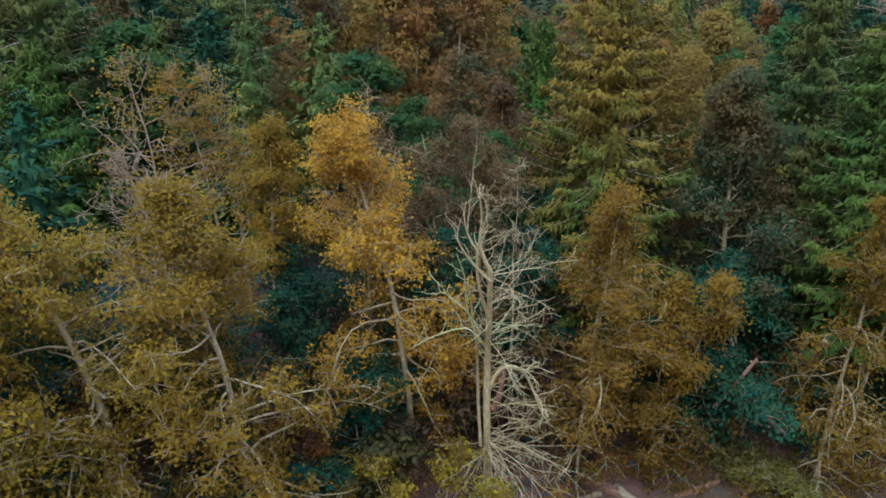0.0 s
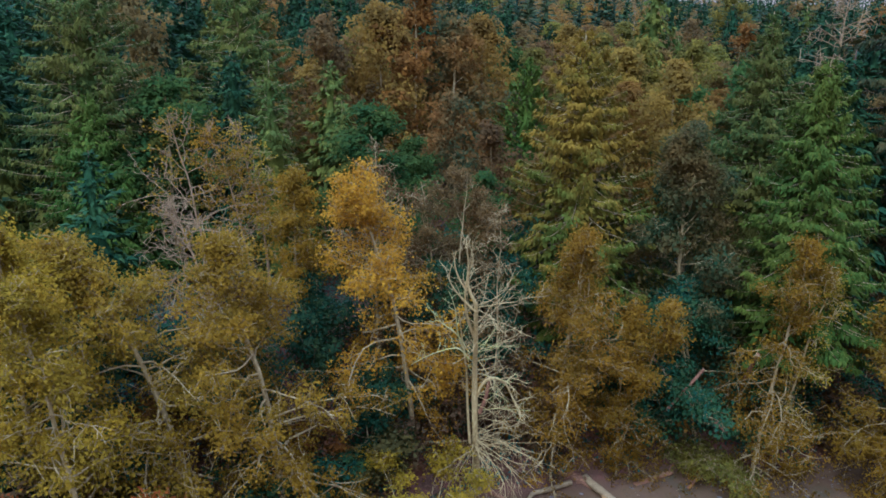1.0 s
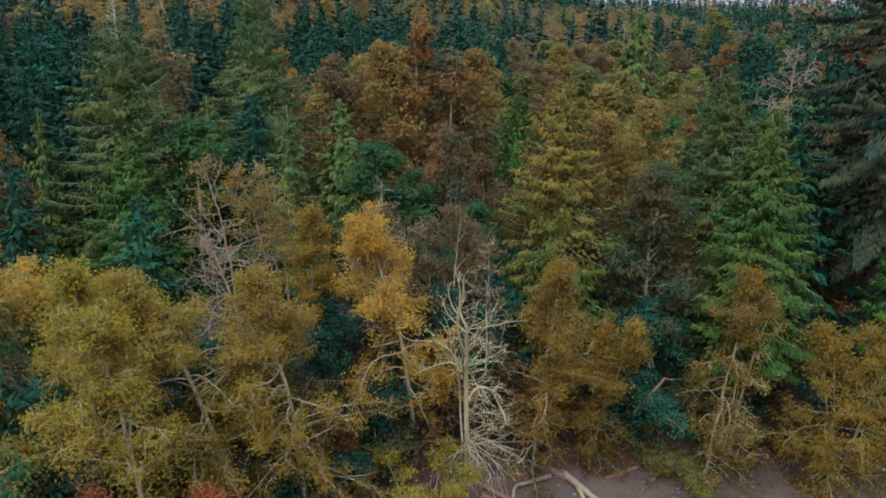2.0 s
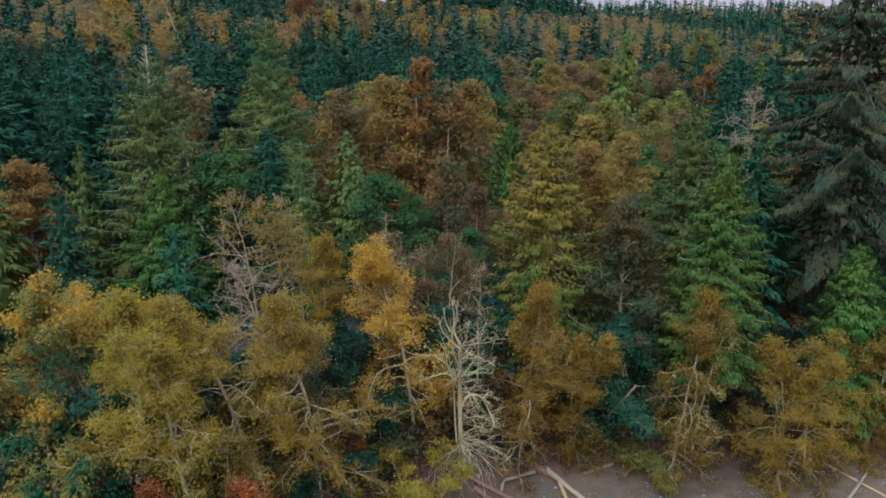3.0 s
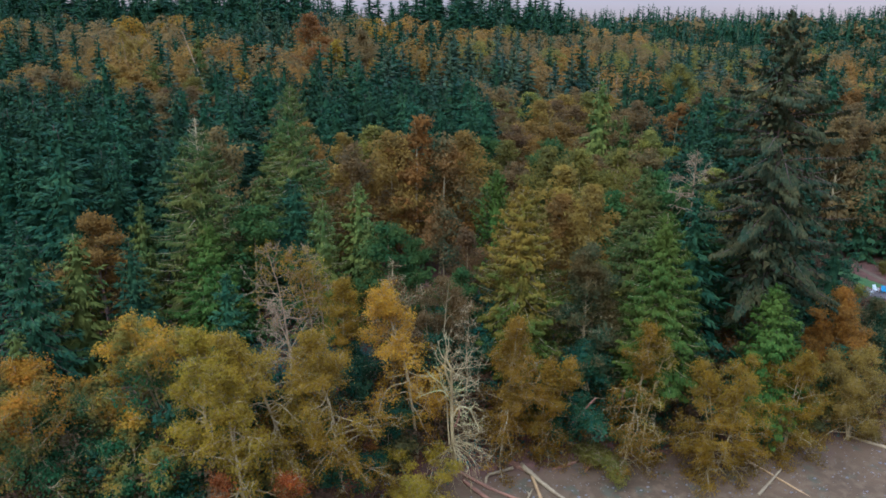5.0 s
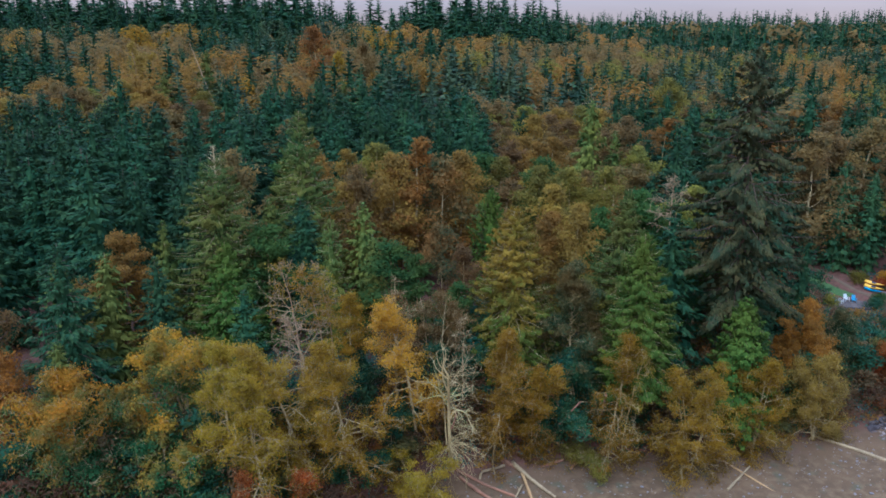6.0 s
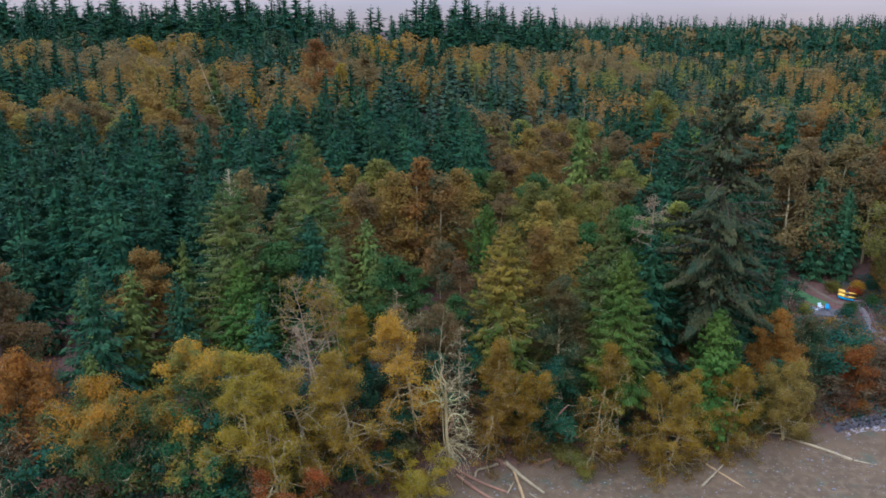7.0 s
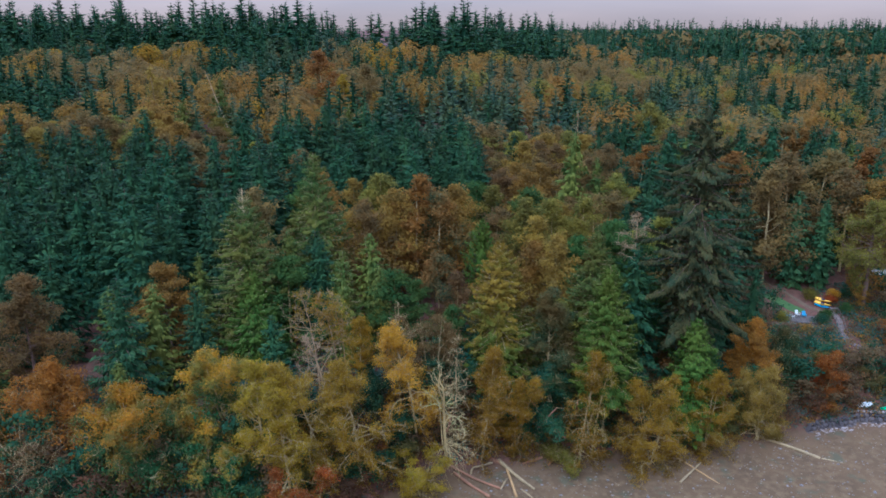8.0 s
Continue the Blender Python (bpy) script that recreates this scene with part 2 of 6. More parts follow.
# ---- mesh helpers ----
def mesh_of(name, verts, faces, material, smooth=False):
    """A mesh from arrays of vertices and of faces that all have the same number of corners."""
    me = bpy.data.meshes.new(name)
    verts, faces = np.asarray(verts, np.float32), np.asarray(faces, np.int32)
    n, k = faces.shape
    me.vertices.add(len(verts))
    me.vertices.foreach_set("co", verts.ravel())
    me.loops.add(k * n)
    me.loops.foreach_set("vertex_index", faces.ravel())
    me.polygons.add(n)
    me.polygons.foreach_set("loop_start", np.arange(0, k * n, k, dtype=np.int32))
    me.polygons.foreach_set("use_smooth", np.full(n, smooth, dtype=bool))
    me.update(calc_edges=True)
    me.materials.append(material)
    return me


def leaf_mesh(name, crown, material):
    """A crown from (vertices, triangles, normals)."""
    me = mesh_of(name, crown[0], crown[1], material, True)
    me.normals_split_custom_set_from_vertices(crown[2].astype(np.float32))
    return me


def part(name, bm, material, parent, label=""):
    """A bmesh or a mesh as one mesh object under a thing or under a part."""
    if isinstance(bm, bmesh.types.BMesh):
        me = bpy.data.meshes.new(name)
        bm.to_mesh(me)
        bm.free()
        me.materials.append(material)
    else:
        me = bm
    ob = new(name, me)
    ob.parent = parent
    return tagged(ob, label)


def unit(v):
    v = np.asarray(v, float)
    return v / (np.linalg.norm(v, axis=-1, keepdims=True) + 1e-9)


def tube_arrays(lines):
    """Tapered tubes along lines of (points, radii, sides): vertices and quads."""
    vs, qs, base = [], [], 0
    for pts, rad, k in lines:
        pts = np.asarray(pts)
        n = len(pts)
        tan = unit(np.gradient(pts, axis=0))
        ref = np.array((0.13, 0.97, 0.2)) if abs(tan[0][1]) < 0.8 else np.array((0.97, 0.13, 0.2))
        u = unit(np.cross(tan, ref))
        w = np.cross(tan, u)
        a = np.arange(k) * (2 * np.pi / k)
        ring = np.cos(a)[None, :, None] * u[:, None] + np.sin(a)[None, :, None] * w[:, None]
        vs.append((pts[:, None] + np.asarray(rad)[:, None, None] * ring).reshape(-1, 3))
        i = np.arange(n - 1)[:, None] * k
        j = np.arange(k)[None]
        q = np.stack([i + j, i + (j + 1) % k, i + k + (j + 1) % k, i + k + j], -1).reshape(-1, 4)
        qs.append(q + base)
        base += n * k
    return np.concatenate(vs), np.concatenate(qs)


class Crown:
    """Gathers the blades and inner clumps of one crown."""

    def __init__(self, rng):
        self.rng, self.v, self.f, self.n, self.base = rng, [], [], [], 0

    def add(self, v, f, n):
        self.v.append(v)
        self.f.append(f + self.base)
        self.n.append(n)
        self.base += len(v)

    def blades(self, at, along, length, width, heart, loose=0.9, lift=0.4):
        """Blades, a triangle each, that turn their faces away from the heart of their clump."""
        rng, n = self.rng, len(at)
        out = unit(at - heart)
        d = unit(along)
        side = np.cross(d, unit(out + (0, 0, lift))) + loose * unit(rng.normal(size=(n, 3)))
        side = unit(side - d * (side * d).sum(1, keepdims=True))
        L = length * rng.uniform(0.6, 1.35, (n, 1))
        W = width * rng.uniform(0.6, 1.3, (n, 1))
        p = np.stack((at, at + d * L * 0.75 + side * W * 0.5, at + d * L - side * W * 0.5), 1)
        face = unit(np.cross(p[:, 1] - p[:, 0], p[:, 2] - p[:, 0]))
        flip = (face * (out + (0, 0, 0.35))).sum(1) < 0
        p[flip] = p[flip][:, [0, 2, 1]]
        face[flip] *= -1
        soft = unit(0.70 * out + 0.20 * face + (0, 0, 0.38))
        self.add(p.reshape(-1, 3), np.arange(3 * n).reshape(-1, 3), np.repeat(soft, 3, axis=0))

    def fronds(self, at, way, length, width, out, hung):
        """Flat needle sprays, a triangle each, broad at the foot and narrow at the tip: most lie level on their bough, the hung ones (a mask) drop from it like a curtain."""
        rng, n = self.rng, len(at)
        d = unit(way)
        level = np.cross(d, (0, 0, 1.0)) + 0.38 * rng.normal(size=(n, 3))
        curtain = np.cross(d, out) + 0.45 * rng.normal(size=(n, 3))
        side = np.where(hung[:, None], curtain, level)
        side = unit(side - d * (side * d).sum(1, keepdims=True))
        L = length * rng.uniform(0.65, 1.3, (n, 1))
        W = width * rng.uniform(0.7, 1.25, (n, 1))
        p = np.stack((at + side * W * 0.5, at - side * W * 0.5 + d * L * 0.12, at + d * L), 1)
        face = unit(np.cross(p[:, 1] - p[:, 0], p[:, 2] - p[:, 0]))
        flip = (face * (out * 0.6 + (0, 0, 0.8))).sum(1) < 0
        p[flip] = p[flip][:, [0, 2, 1]]
        face[flip] *= -1
        soft = unit(0.45 * face + 0.48 * out + (0, 0, 0.25))
        self.add(p.reshape(-1, 3), np.arange(3 * n).reshape(-1, 3), np.repeat(soft, 3, axis=0))

    def skirt(self, axis, radius, rings, sides, rough=0.25):
        """The dense dark heart of a conifer, close round its stem: axis and radius give the stem's point and the breadth at a fraction."""
        rng = self.rng
        v, n = [], []
        for i in range(rings + 1):
            t = i / rings
            c = axis(t)
            for k in range(sides):
                a = 2 * math.pi * (k + 0.5 * (i % 2)) / sides
                r = max(0.02, radius(t) * (1 + rough * rng.normal()))
                v.append((c[0] + r * math.cos(a), c[1] + r * math.sin(a), c[2] + rng.normal() * 0.2))
                n.append((math.cos(a), math.sin(a), 0.3))
        f = []
        for i in range(rings):
            for k in range(sides):
                a, b = i * sides + k, i * sides + (k + 1) % sides
                f += [(a, b, b + sides), (a, b + sides, a + sides)]
        self.add(np.array(v), np.array(f), unit(np.array(n)))

    def shingles(self, centre, radii, count, size):
        """The leafy outside of one clump: overlapping leaf sprays laid round an uneven hollow form."""
        rng = self.rng
        d = unit(rng.normal(size=(count, 3)) + (0, 0, 0.25))
        # uneven form: a few random bulges and dents
        form = np.ones(count)
        for _ in range(6):
            q = unit(rng.normal(size=3))
            form += rng.uniform(-0.35, 0.4) * np.maximum(0, d @ q) ** 4
        at = centre + d * radii * (form * np.where(rng.random(count) < 0.75, rng.uniform(0.88, 1.08, count), rng.uniform(0.6, 1.3, count)))[:, None]
        way = np.cross(d, rng.normal(size=(count, 3))) + d * 0.35 + (0, 0, -0.35)
        self.blades(at, way, size * 1.3, size * 1.0, centre - (0, 0, 0.3 * radii[2]), loose=0.35)

    def done(self):
        return (np.concatenate(self.v), np.concatenate(self.f), np.concatenate(self.n)) if self.v else None


def grow(rng, start, way, length, n, droop=0.0, wander=0.15):
    """A wandering line from start."""
    p, d = np.array(start, float), unit(way)
    pts = [p]
    for _ in range(n):
        d = unit(d + rng.normal(size=3) * wander + (0, 0, droop))
        p = p + d * (length / n)
        pts.append(p)
    return np.array(pts)


def along_line(pts, s):
    """Place and way at the fraction s of a line."""
    f = s * (len(pts) - 1)
    i = min(int(f), len(pts) - 2)
    return pts[i] + (pts[i + 1] - pts[i]) * (f - i), unit(pts[i + 1] - pts[i])


def ring_way(az, up):
    return np.array((math.cos(az) * math.cos(up), math.sin(az) * math.cos(up), math.sin(up)))


# ---- trees ----
def broadleaf(seed, h, r, lean=(0, 0), stems=1, stem_spread=0.2, crown_from=0.25, spread=3.5, limbs=22, branches=5, twigs=4, leaves=10,
              leaf=0.16, up=(5, 55), droop=-0.02, wander=0.16, shape=0.6, twig_len=1.0, bare=0.0, side=None, sides=(6, 4, 3), bend=0.05, leaf_jit=0.3,
              twig_wood=0.6, limb_wood=1.0, skin=0, skin_leaf=0.3, skin_size=1.0, stout=1.45):
    """Wood lines and crown of a broadleaved tree of height h with its foot at 0. bare: the part of the crown without leaves; side: the azimuth that limbs
    favour; skin: how many leaf sprays close each limb's clump."""
    rng = np.random.default_rng(seed)
    wood, crown = [], Crown(rng)
    middle = np.array((lean[0] * 0.5, lean[1] * 0.5, h * (crown_from + 0.35 * (1 - crown_from))))
    for s in range(stems):
        az = rng.uniform(0, 6.28) if stems > 1 else 0
        sl = stem_spread * (1 if stems > 1 else 0)
        top = np.array((lean[0] + h * sl * math.cos(az), lean[1] + h * sl * math.sin(az), h * (1 - 0.25 * rng.random() * (s > 0))))
        n = 12
        t = np.linspace(0, 1, n + 1)[:, None]
        wig = np.cumsum(rng.normal(size=(n + 1, 3)) * bend * h / n, axis=0) * np.sqrt(t)
        wig[:, 2] = 0
        stem = t * top + wig * (0.4 + t)
        stem[:, :2] += (t * (1 - t)) * np.array(lean)[None] * -0.8
        stem[0] = (0, 0, -0.6)
        rr = r * (1 - 0.9 * t[:, 0]) ** 0.8 * (1 if stems == 1 else 0.65)
        rr[0] *= 1.25
        wood.append((stem, rr, sides[0]))
        nl = max(3, limbs // stems)
        for i in range(nl):
            u = crown_from + (0.98 - crown_from) * ((i + rng.random()) / nl)
            p, _ = along_line(stem, u)
            v = (u - crown_from) / (1 - crown_from)
            prof = (math.sin(math.pi * min(1, 0.16 + 0.84 * v) ** shape) + 0.12)
            L = spread * prof * rng.uniform(0.65, 1.15)
            la = rng.uniform(0, 6.28) if side is None else rng.normal(side, 1.1)
            el = radians(up[0] + (up[1] - up[0]) * v + rng.normal() * 12)
            limb = grow(rng, p, ring_way(la, el), L, 6, droop, wander)
            r0 = min(0.5 * r * (1 - 0.7 * u), 0.036 + 0.021 * L)
            if rng.random() < limb_wood:
                wood.append((limb, np.linspace(r0, 0.012, 7), sides[1]))
            clump_at = along_line(limb, 0.68)[0]
            size = 0.24 * L + 0.12 * spread
            at, way = [], []
            for b in range(branches):
                sb = 0.22 + 0.74 * (b + rng.random()) / branches
                bp, bd = along_line(limb, sb)
                bl = twig_len * (0.35 + 0.28 * L * (1 - 0.55 * sb)) * rng.uniform(0.7, 1.3)
                br = grow(rng, bp, unit(bd * 0.55 + rng.normal(size=3) * 0.6 + (0, 0, 0.1)), bl, 4, droop, wander * 1.3)
                if sides[2]:
                    wood.append((br, np.linspace(max(0.017 * stout, r0 * 0.4), 0.010 * stout, 5), sides[2]))
                hasleaf = rng.random() > bare * (0.3 + 0.9 * v)
                if skin and hasleaf:
                    reach = skin_size * (0.36 * bl + 0.30) * rng.uniform(0.75, 1.3)
                    crown.shingles(along_line(br, 0.6)[0], np.array((1.1, 1.1, 0.6)) * reach, int(1.25 * skin / branches * (0.35 + size / spread * 2) * rng.uniform(0.6, 1.4)), skin_leaf)
                for w in range(twigs):
                    tp, td = along_line(br, 0.2 + 0.8 * (w + rng.random()) / twigs)
                    tl = twig_len * rng.uniform(0.35, 0.9) * (0.5 + 0.12 * spread)
                    tw = grow(rng, tp, unit(td * 0.5 + rng.normal(size=3) * 0.7), tl, 3, droop * 1.5, wander * 1.3)
                    if sides[2] and rng.random() < twig_wood:
                        wood.append((tw[[0, 2, 3]], (0.014 * stout, 0.011 * stout, 0.006 * stout), 3))
                    if hasleaf and leaves:
                        k = rng.poisson(leaves)
                        ss = rng.random(k) * 2.999
                        ii = ss.astype(int)
                        base = tw[ii] + (tw[ii + 1] - tw[ii]) * (ss - ii)[:, None]
                        at.append(base + rng.normal(size=(k, 3)) * (leaf_jit, leaf_jit, 0.5 * leaf_jit))
                        way.append(rng.normal(size=(k, 3)) * 0.8 + td * 0.4 + (0, 0, -0.35))
            if at:
                at, way = np.concatenate(at), np.concatenate(way)
                heart = 0.55 * (clump_at - (0, 0, 0.4 * size)) + 0.45 * middle
                if len(at):
                    crown.blades(at, way, leaf * 1.3, leaf * 1.1, heart)
    return wood, crown.done()


def conifer(seed, h, r, spread=4.0, branches=110, sprays=24, spray=0.8, width=0.3, crown_from=0.05, droop=-0.05, tip_up=0.10, taper=0.85, hang=0.35,
            bare_top=0.0, ragged=0.2, lean=(0, 0), bare_sticks=0.0, angle=(-14, 35), column=0.0, branch_wood=True, inner=200, inner_size=1.0, whorl=6, fan=0.3,
            heart=0.24, rings=16, around=9, curtain=0.3, tufts=0, outer=0.7):
    """Wood lines and needle sprays of a conifer of height h. Every bough carries a flat frond, fan times its length to each side; curtain: the share of sprays that hang below
    their bough; inner: how many dense inner sprays fill it; tufts: how many bunches a bough's sprays gather in."""
    rng = np.random.default_rng(seed)
    wood, crown = [], Crown(rng)
    n = 10
    t = np.linspace(0, 1, n + 1)[:, None]
    stem = t * np.array((lean[0], lean[1], h)) + rng.normal(size=(n + 1, 3)) * 0.04 * t * (1 - t)
    stem[0] = (0, 0, -0.8)
    rr = r * (1 - 0.97 * t[:, 0]) ** 0.9 + 0.015
    rr[0] *= 1.2
    wood.append((stem, rr, 7))

    def breadth(v):
        cone = max(0.0, 1 - v) ** taper
        cone = cone * (1 - column) + column * min(1.0, 2.6 * (1 - v)) * (0.75 + 0.25 * min(1, v * 6))
        return spread * cone * (0.6 + 0.4 * min(1, v / 0.12)) + 0.25

    if heart:
        lo, hi = crown_from + 0.03, 0.95 - bare_top
        crown.skirt(lambda q: along_line(stem, lo + (hi - lo) * q)[0], lambda q: heart * breadth((lo + (hi - lo) * q - crown_from) / (1 - crown_from)) * (0.2 if q in (0, 1) else 1), rings, around, 0.4)
    if inner:
        v = rng.random(inner) ** 1.25 * (0.97 - bare_top)
        az = rng.uniform(0, 6.28, inner)
        rad = np.array([breadth(q) for q in v]) * rng.uniform(0.2, 0.72, inner)
        mid = np.array([along_line(stem, crown_from + (1 - crown_from) * q)[0] for q in v])
        d = np.stack([np.cos(az), np.sin(az), np.zeros(inner)], -1)
        size = (inner_size * (0.35 + 0.65 * (1 - v)))[:, None]
        crown.fronds(mid + d * rad[:, None], d * 0.7 + np.cross(d, (0, 0, 1)) * rng.normal(size=(inner, 1)) * 0.7 + (0, 0, -0.6), size, size * 0.6, d, rng.random(inner) < 0.6)
    for i in range(branches):
        ring = (i // whorl + 0.5 + 0.25 * rng.normal()) / (branches / whorl)
        u = crown_from + (0.995 - crown_from) * min(1.0, max(0.0, ring)) ** 0.92
        p, _ = along_line(stem, u)
        v = (u - crown_from) / (1 - crown_from)
        L = max(0.3, breadth(v) * min(1.4, 1 + ragged * rng.normal() * 0.8))
        az = i * 2.39996 + rng.normal() * 0.35
        el = radians(angle[0] + (angle[1] - angle[0]) * v + rng.normal() * (7 if whorl > 1 else 15))
        m = 6
        d = ring_way(az, el)
        naked = v > 1 - bare_top * rng.uniform(0.5, 1.2) or rng.random() < bare_sticks
        if naked:
            L *= rng.uniform(0.55, 0.95)
        q = [p]
        for j in range(m):
            d = unit(d + (0, 0, droop if j < m * 0.6 else tip_up) + rng.normal(size=3) * (0.12 if naked else 0.05))
            q.append(q[-1] + d * L / m)
        line = np.array(q)
        r0 = min(0.35 * r * (1 - 0.8 * u), 0.012 + 0.011 * L)
        if naked or (branch_wood and L > 0.9):
            wood.append((line, np.linspace(max(r0, 0.02) * (1.3 if naked else 1), 0.008, m + 1), 4 if naked else 3))
        if naked and rng.random() < 0.8:
            continue
        k = max(5, int(sprays * (0.25 + 0.75 * L / (spread + 0.3)) * rng.uniform(0.75, 1.25)))
        ss = 0.10 + 0.90 * rng.random(k) ** outer
        if tufts:
            ss = np.clip((np.floor(ss * tufts) + 0.5) / tufts + rng.normal(size=k) * 0.16 / tufts, 0.05, 0.999)
        f = ss * (m - 0.001)
        ii = f.astype(int)
        base = line[ii] + (line[ii + 1] - line[ii]) * (f - ii)[:, None]
        tan = unit(line[ii + 1] - line[ii])
        flat = unit(np.cross(tan, (0, 0, 1)))
        sign = np.where(rng.random(k) < 0.5, -1, 1)[:, None]
        half = (fan * L * np.minimum(1, ss / 0.35) * (1.08 - ss))[:, None]
        at = base + flat * sign * half * rng.random((k, 1)) + rng.normal(size=(k, 3)) * (0.05, 0.05, 0.09)
        hung = rng.random(k) < curtain
        way = tan * rng.uniform(0.4, 1.0, (k, 1)) + flat * sign * rng.uniform(0.2, 1.0, (k, 1)) * (1.1 - 0.7 * ss)[:, None]
        way[:, 2] -= hang * rng.uniform(0.2, 1.3, k)
        way = np.where(hung[:, None], tan * 0.35 + flat * sign * 0.2 + (0, 0, -1.0) + rng.normal(size=(k, 3)) * 0.2, unit(way))
        size = spray * (0.4 + 0.6 * min(1, L / (0.5 * spread + 0.1)))
        out = np.repeat(unit(np.array((math.cos(az), math.sin(az), 0.0)))[None], k, axis=0)
        crown.fronds(at, way, size, size * width / spray, out, hung)
    return wood, crown.done()


def plant(name, grown, wood_mat, leaf_mat, label, category, x=0.0, y=0.0, turn=0.0, sink=0.0, scale=1.0, group=""):
    """Stands a grown tree on the ground: an Empty at its foot with a trunk and a crown."""
    wood, leafage = grown
    foot = tagged(new(name), label, category, group)
    v, q = tube_arrays(wood)
    part("trunk", mesh_of("trunk", v, q, wood_mat, True), wood_mat, foot)
    if leafage is not None:
        part("crown", leaf_mesh("crown", leafage, leaf_mat), leaf_mat, foot)
    foot.matrix_basis = pose(x, y, on_ground(x, y) - sink, 0, 0, turn) @ Matrix.Diagonal((scale, scale, scale, 1))
    return foot


# ---- ground ----
def grid_lines(lo, hi, fine_lo, fine_hi, step, growth=1.13):
    out = list(np.arange(fine_lo, fine_hi + 0.01, step))
    s, v = step, fine_hi
    while v < hi:
        s *= growth
        v += s
        out.append(v)
    s, v = step, fine_lo
    while v > lo:
        s *= growth
        v -= s
        out.insert(0, v)
    return np.array(out)


def ground_material():
    m, nt, out = mat_base("ground")
    geo = nt.nodes.new("ShaderNodeNewGeometry")
    pos = geo.outputs["Position"]
    sep = nt.nodes.new("ShaderNodeSeparateXYZ")
    nt.links.new(pos, sep.inputs[0])
    big, mid, fine = noise_fac(nt, pos, 0.12, 4), noise_fac(nt, pos, 0.9, 5), noise_fac(nt, pos, 9.0, 4)
    sand = rgb_mix(nt, span(nt, big, 0.38, 0.62), (0.102, 0.060, 0.021), (0.075, 0.045, 0.016))
    sand = rgb_mix(nt, span(nt, mid, 0.45, 0.7), sand, (0.124, 0.078, 0.029))
    sand = rgb_mix(nt, span(nt, fine, 0.52, 0.75), sand, (0.058, 0.038, 0.016))
    weed = noise_fac(nt, pos, 0.33, 5)
    sand = rgb_mix(nt, span(nt, weed, 0.58, 0.68, 0, 0.6), sand, (0.056, 0.060, 0.026))
    soil = rgb_mix(nt, span(nt, mid, 0.4, 0.6), (0.110, 0.046, 0.024), (0.070, 0.036, 0.017))
    soil = rgb_mix(nt, span(nt, fine, 0.5, 0.7), soil, (0.12, 0.07, 0.031))
    lift = nt.nodes.new("ShaderNodeMath")
    lift.operation = "MULTIPLY_ADD"
    nt.links.new(mid, lift.inputs[0])
    lift.inputs[1].default_value = 1.4
    nt.links.new(sep.outputs["Z"], lift.inputs[2])
    col = rgb_mix(nt, span(nt, lift.outputs[0], 0.95, 1.45), sand, soil)
    bs = node(nt, "ShaderNodeBsdfPrincipled", Roughness=0.95)
    bs.inputs["Specular IOR Level"].default_value = 0.1
    nt.links.new(col, bs.inputs["Base Color"])
    bp = node(nt, "ShaderNodeBump", Strength=0.6, Distance=0.06)
    nt.links.new(fine, bp.inputs["Height"])
    nt.links.new(bp.outputs["Normal"], bs.inputs["Normal"])
    nt.links.new(bs.outputs[0], out.inputs["Surface"])
    return m


M["ground"] = ground_material()
gx = grid_lines(-3500, 3500, -70, 100, 1.5)
gy = grid_lines(-1200, 4500, 10, 110, 1.2)
GX, GY = np.meshgrid(gx, gy)
gv = np.stack([GX, GY, ground_z(GX, GY)], -1).reshape(-1, 3)
gi = (np.arange(len(gy) - 1)[:, None] * len(gx) + np.arange(len(gx) - 1)[None]).reshape(-1)
gq = np.stack([gi, gi + 1, gi + 1 + len(gx), gi + len(gx)], -1)
tagged(new("ground", mesh_of("ground", gv, gq, M["ground"], True)), "grey-brown sand beach below a wooded earth bank and hill", "ground", kind="structure")


# ---- trees along the shore ----
def hero(name, x, y, top, label, wood="bark", tint="olive", r=0.2, sink=0.3, **how):
    """A broadleaved tree on the bank whose crown reaches the height top."""
    h = top - on_ground(x, y) + sink
    return plant(name, broadleaf(h=h, r=r, **how), M[wood], M[tint], label, "tree", x, y, 0, sink)


def needle(name, x, y, top, label, wood="fir_bark", tint="fir", r=0.4, sink=0.4, **how):
    h = top - on_ground(x, y) + sink
    return plant(name, conifer(h=h, r=r, **how), M[wood], M[tint], label, "tree", x, y, 0, sink)


hero("alder_tree", -1.6, 40.3, 23.3, "leaning alder with golden yellow autumn leaves on the bank", tint="gold", seed=11, r=0.22, wander=0.22, lean=(-4.0, -0.6), crown_from=0.26, spread=6.2, limbs=46, branches=6, twigs=4, leaves=16, up=(-20, 50), leaf=0.15, skin=38, skin_leaf=0.17, skin_size=1.1, twig_wood=0.45)
hero("alder_tree", -4.2, 45.0, 24.0, "nearly bare alder with reddish brown twigs", tint="brown", seed=12, r=0.2, spread=5.0, stems=3, stem_spread=0.1, limbs=37, branches=6, twigs=5, leaves=5, bare=0.5, up=(25, 65), leaf=0.15, skin=44, skin_leaf=0.17, skin_size=1.0, twig_wood=0.45)
hero("alder_tree", 0.6, 46.5, 22.4, "brown-leaved alder thicket with fine bare tips", tint="brown", seed=13, r=0.18, spread=4.5, stems=3, stem_spread=0.12, limbs=37, branches=6, twigs=5, leaves=15, bare=0.2, up=(20, 60), leaf=0.15, skin=44, skin_leaf=0.17, skin_size=1.0, twig_wood=0.45)
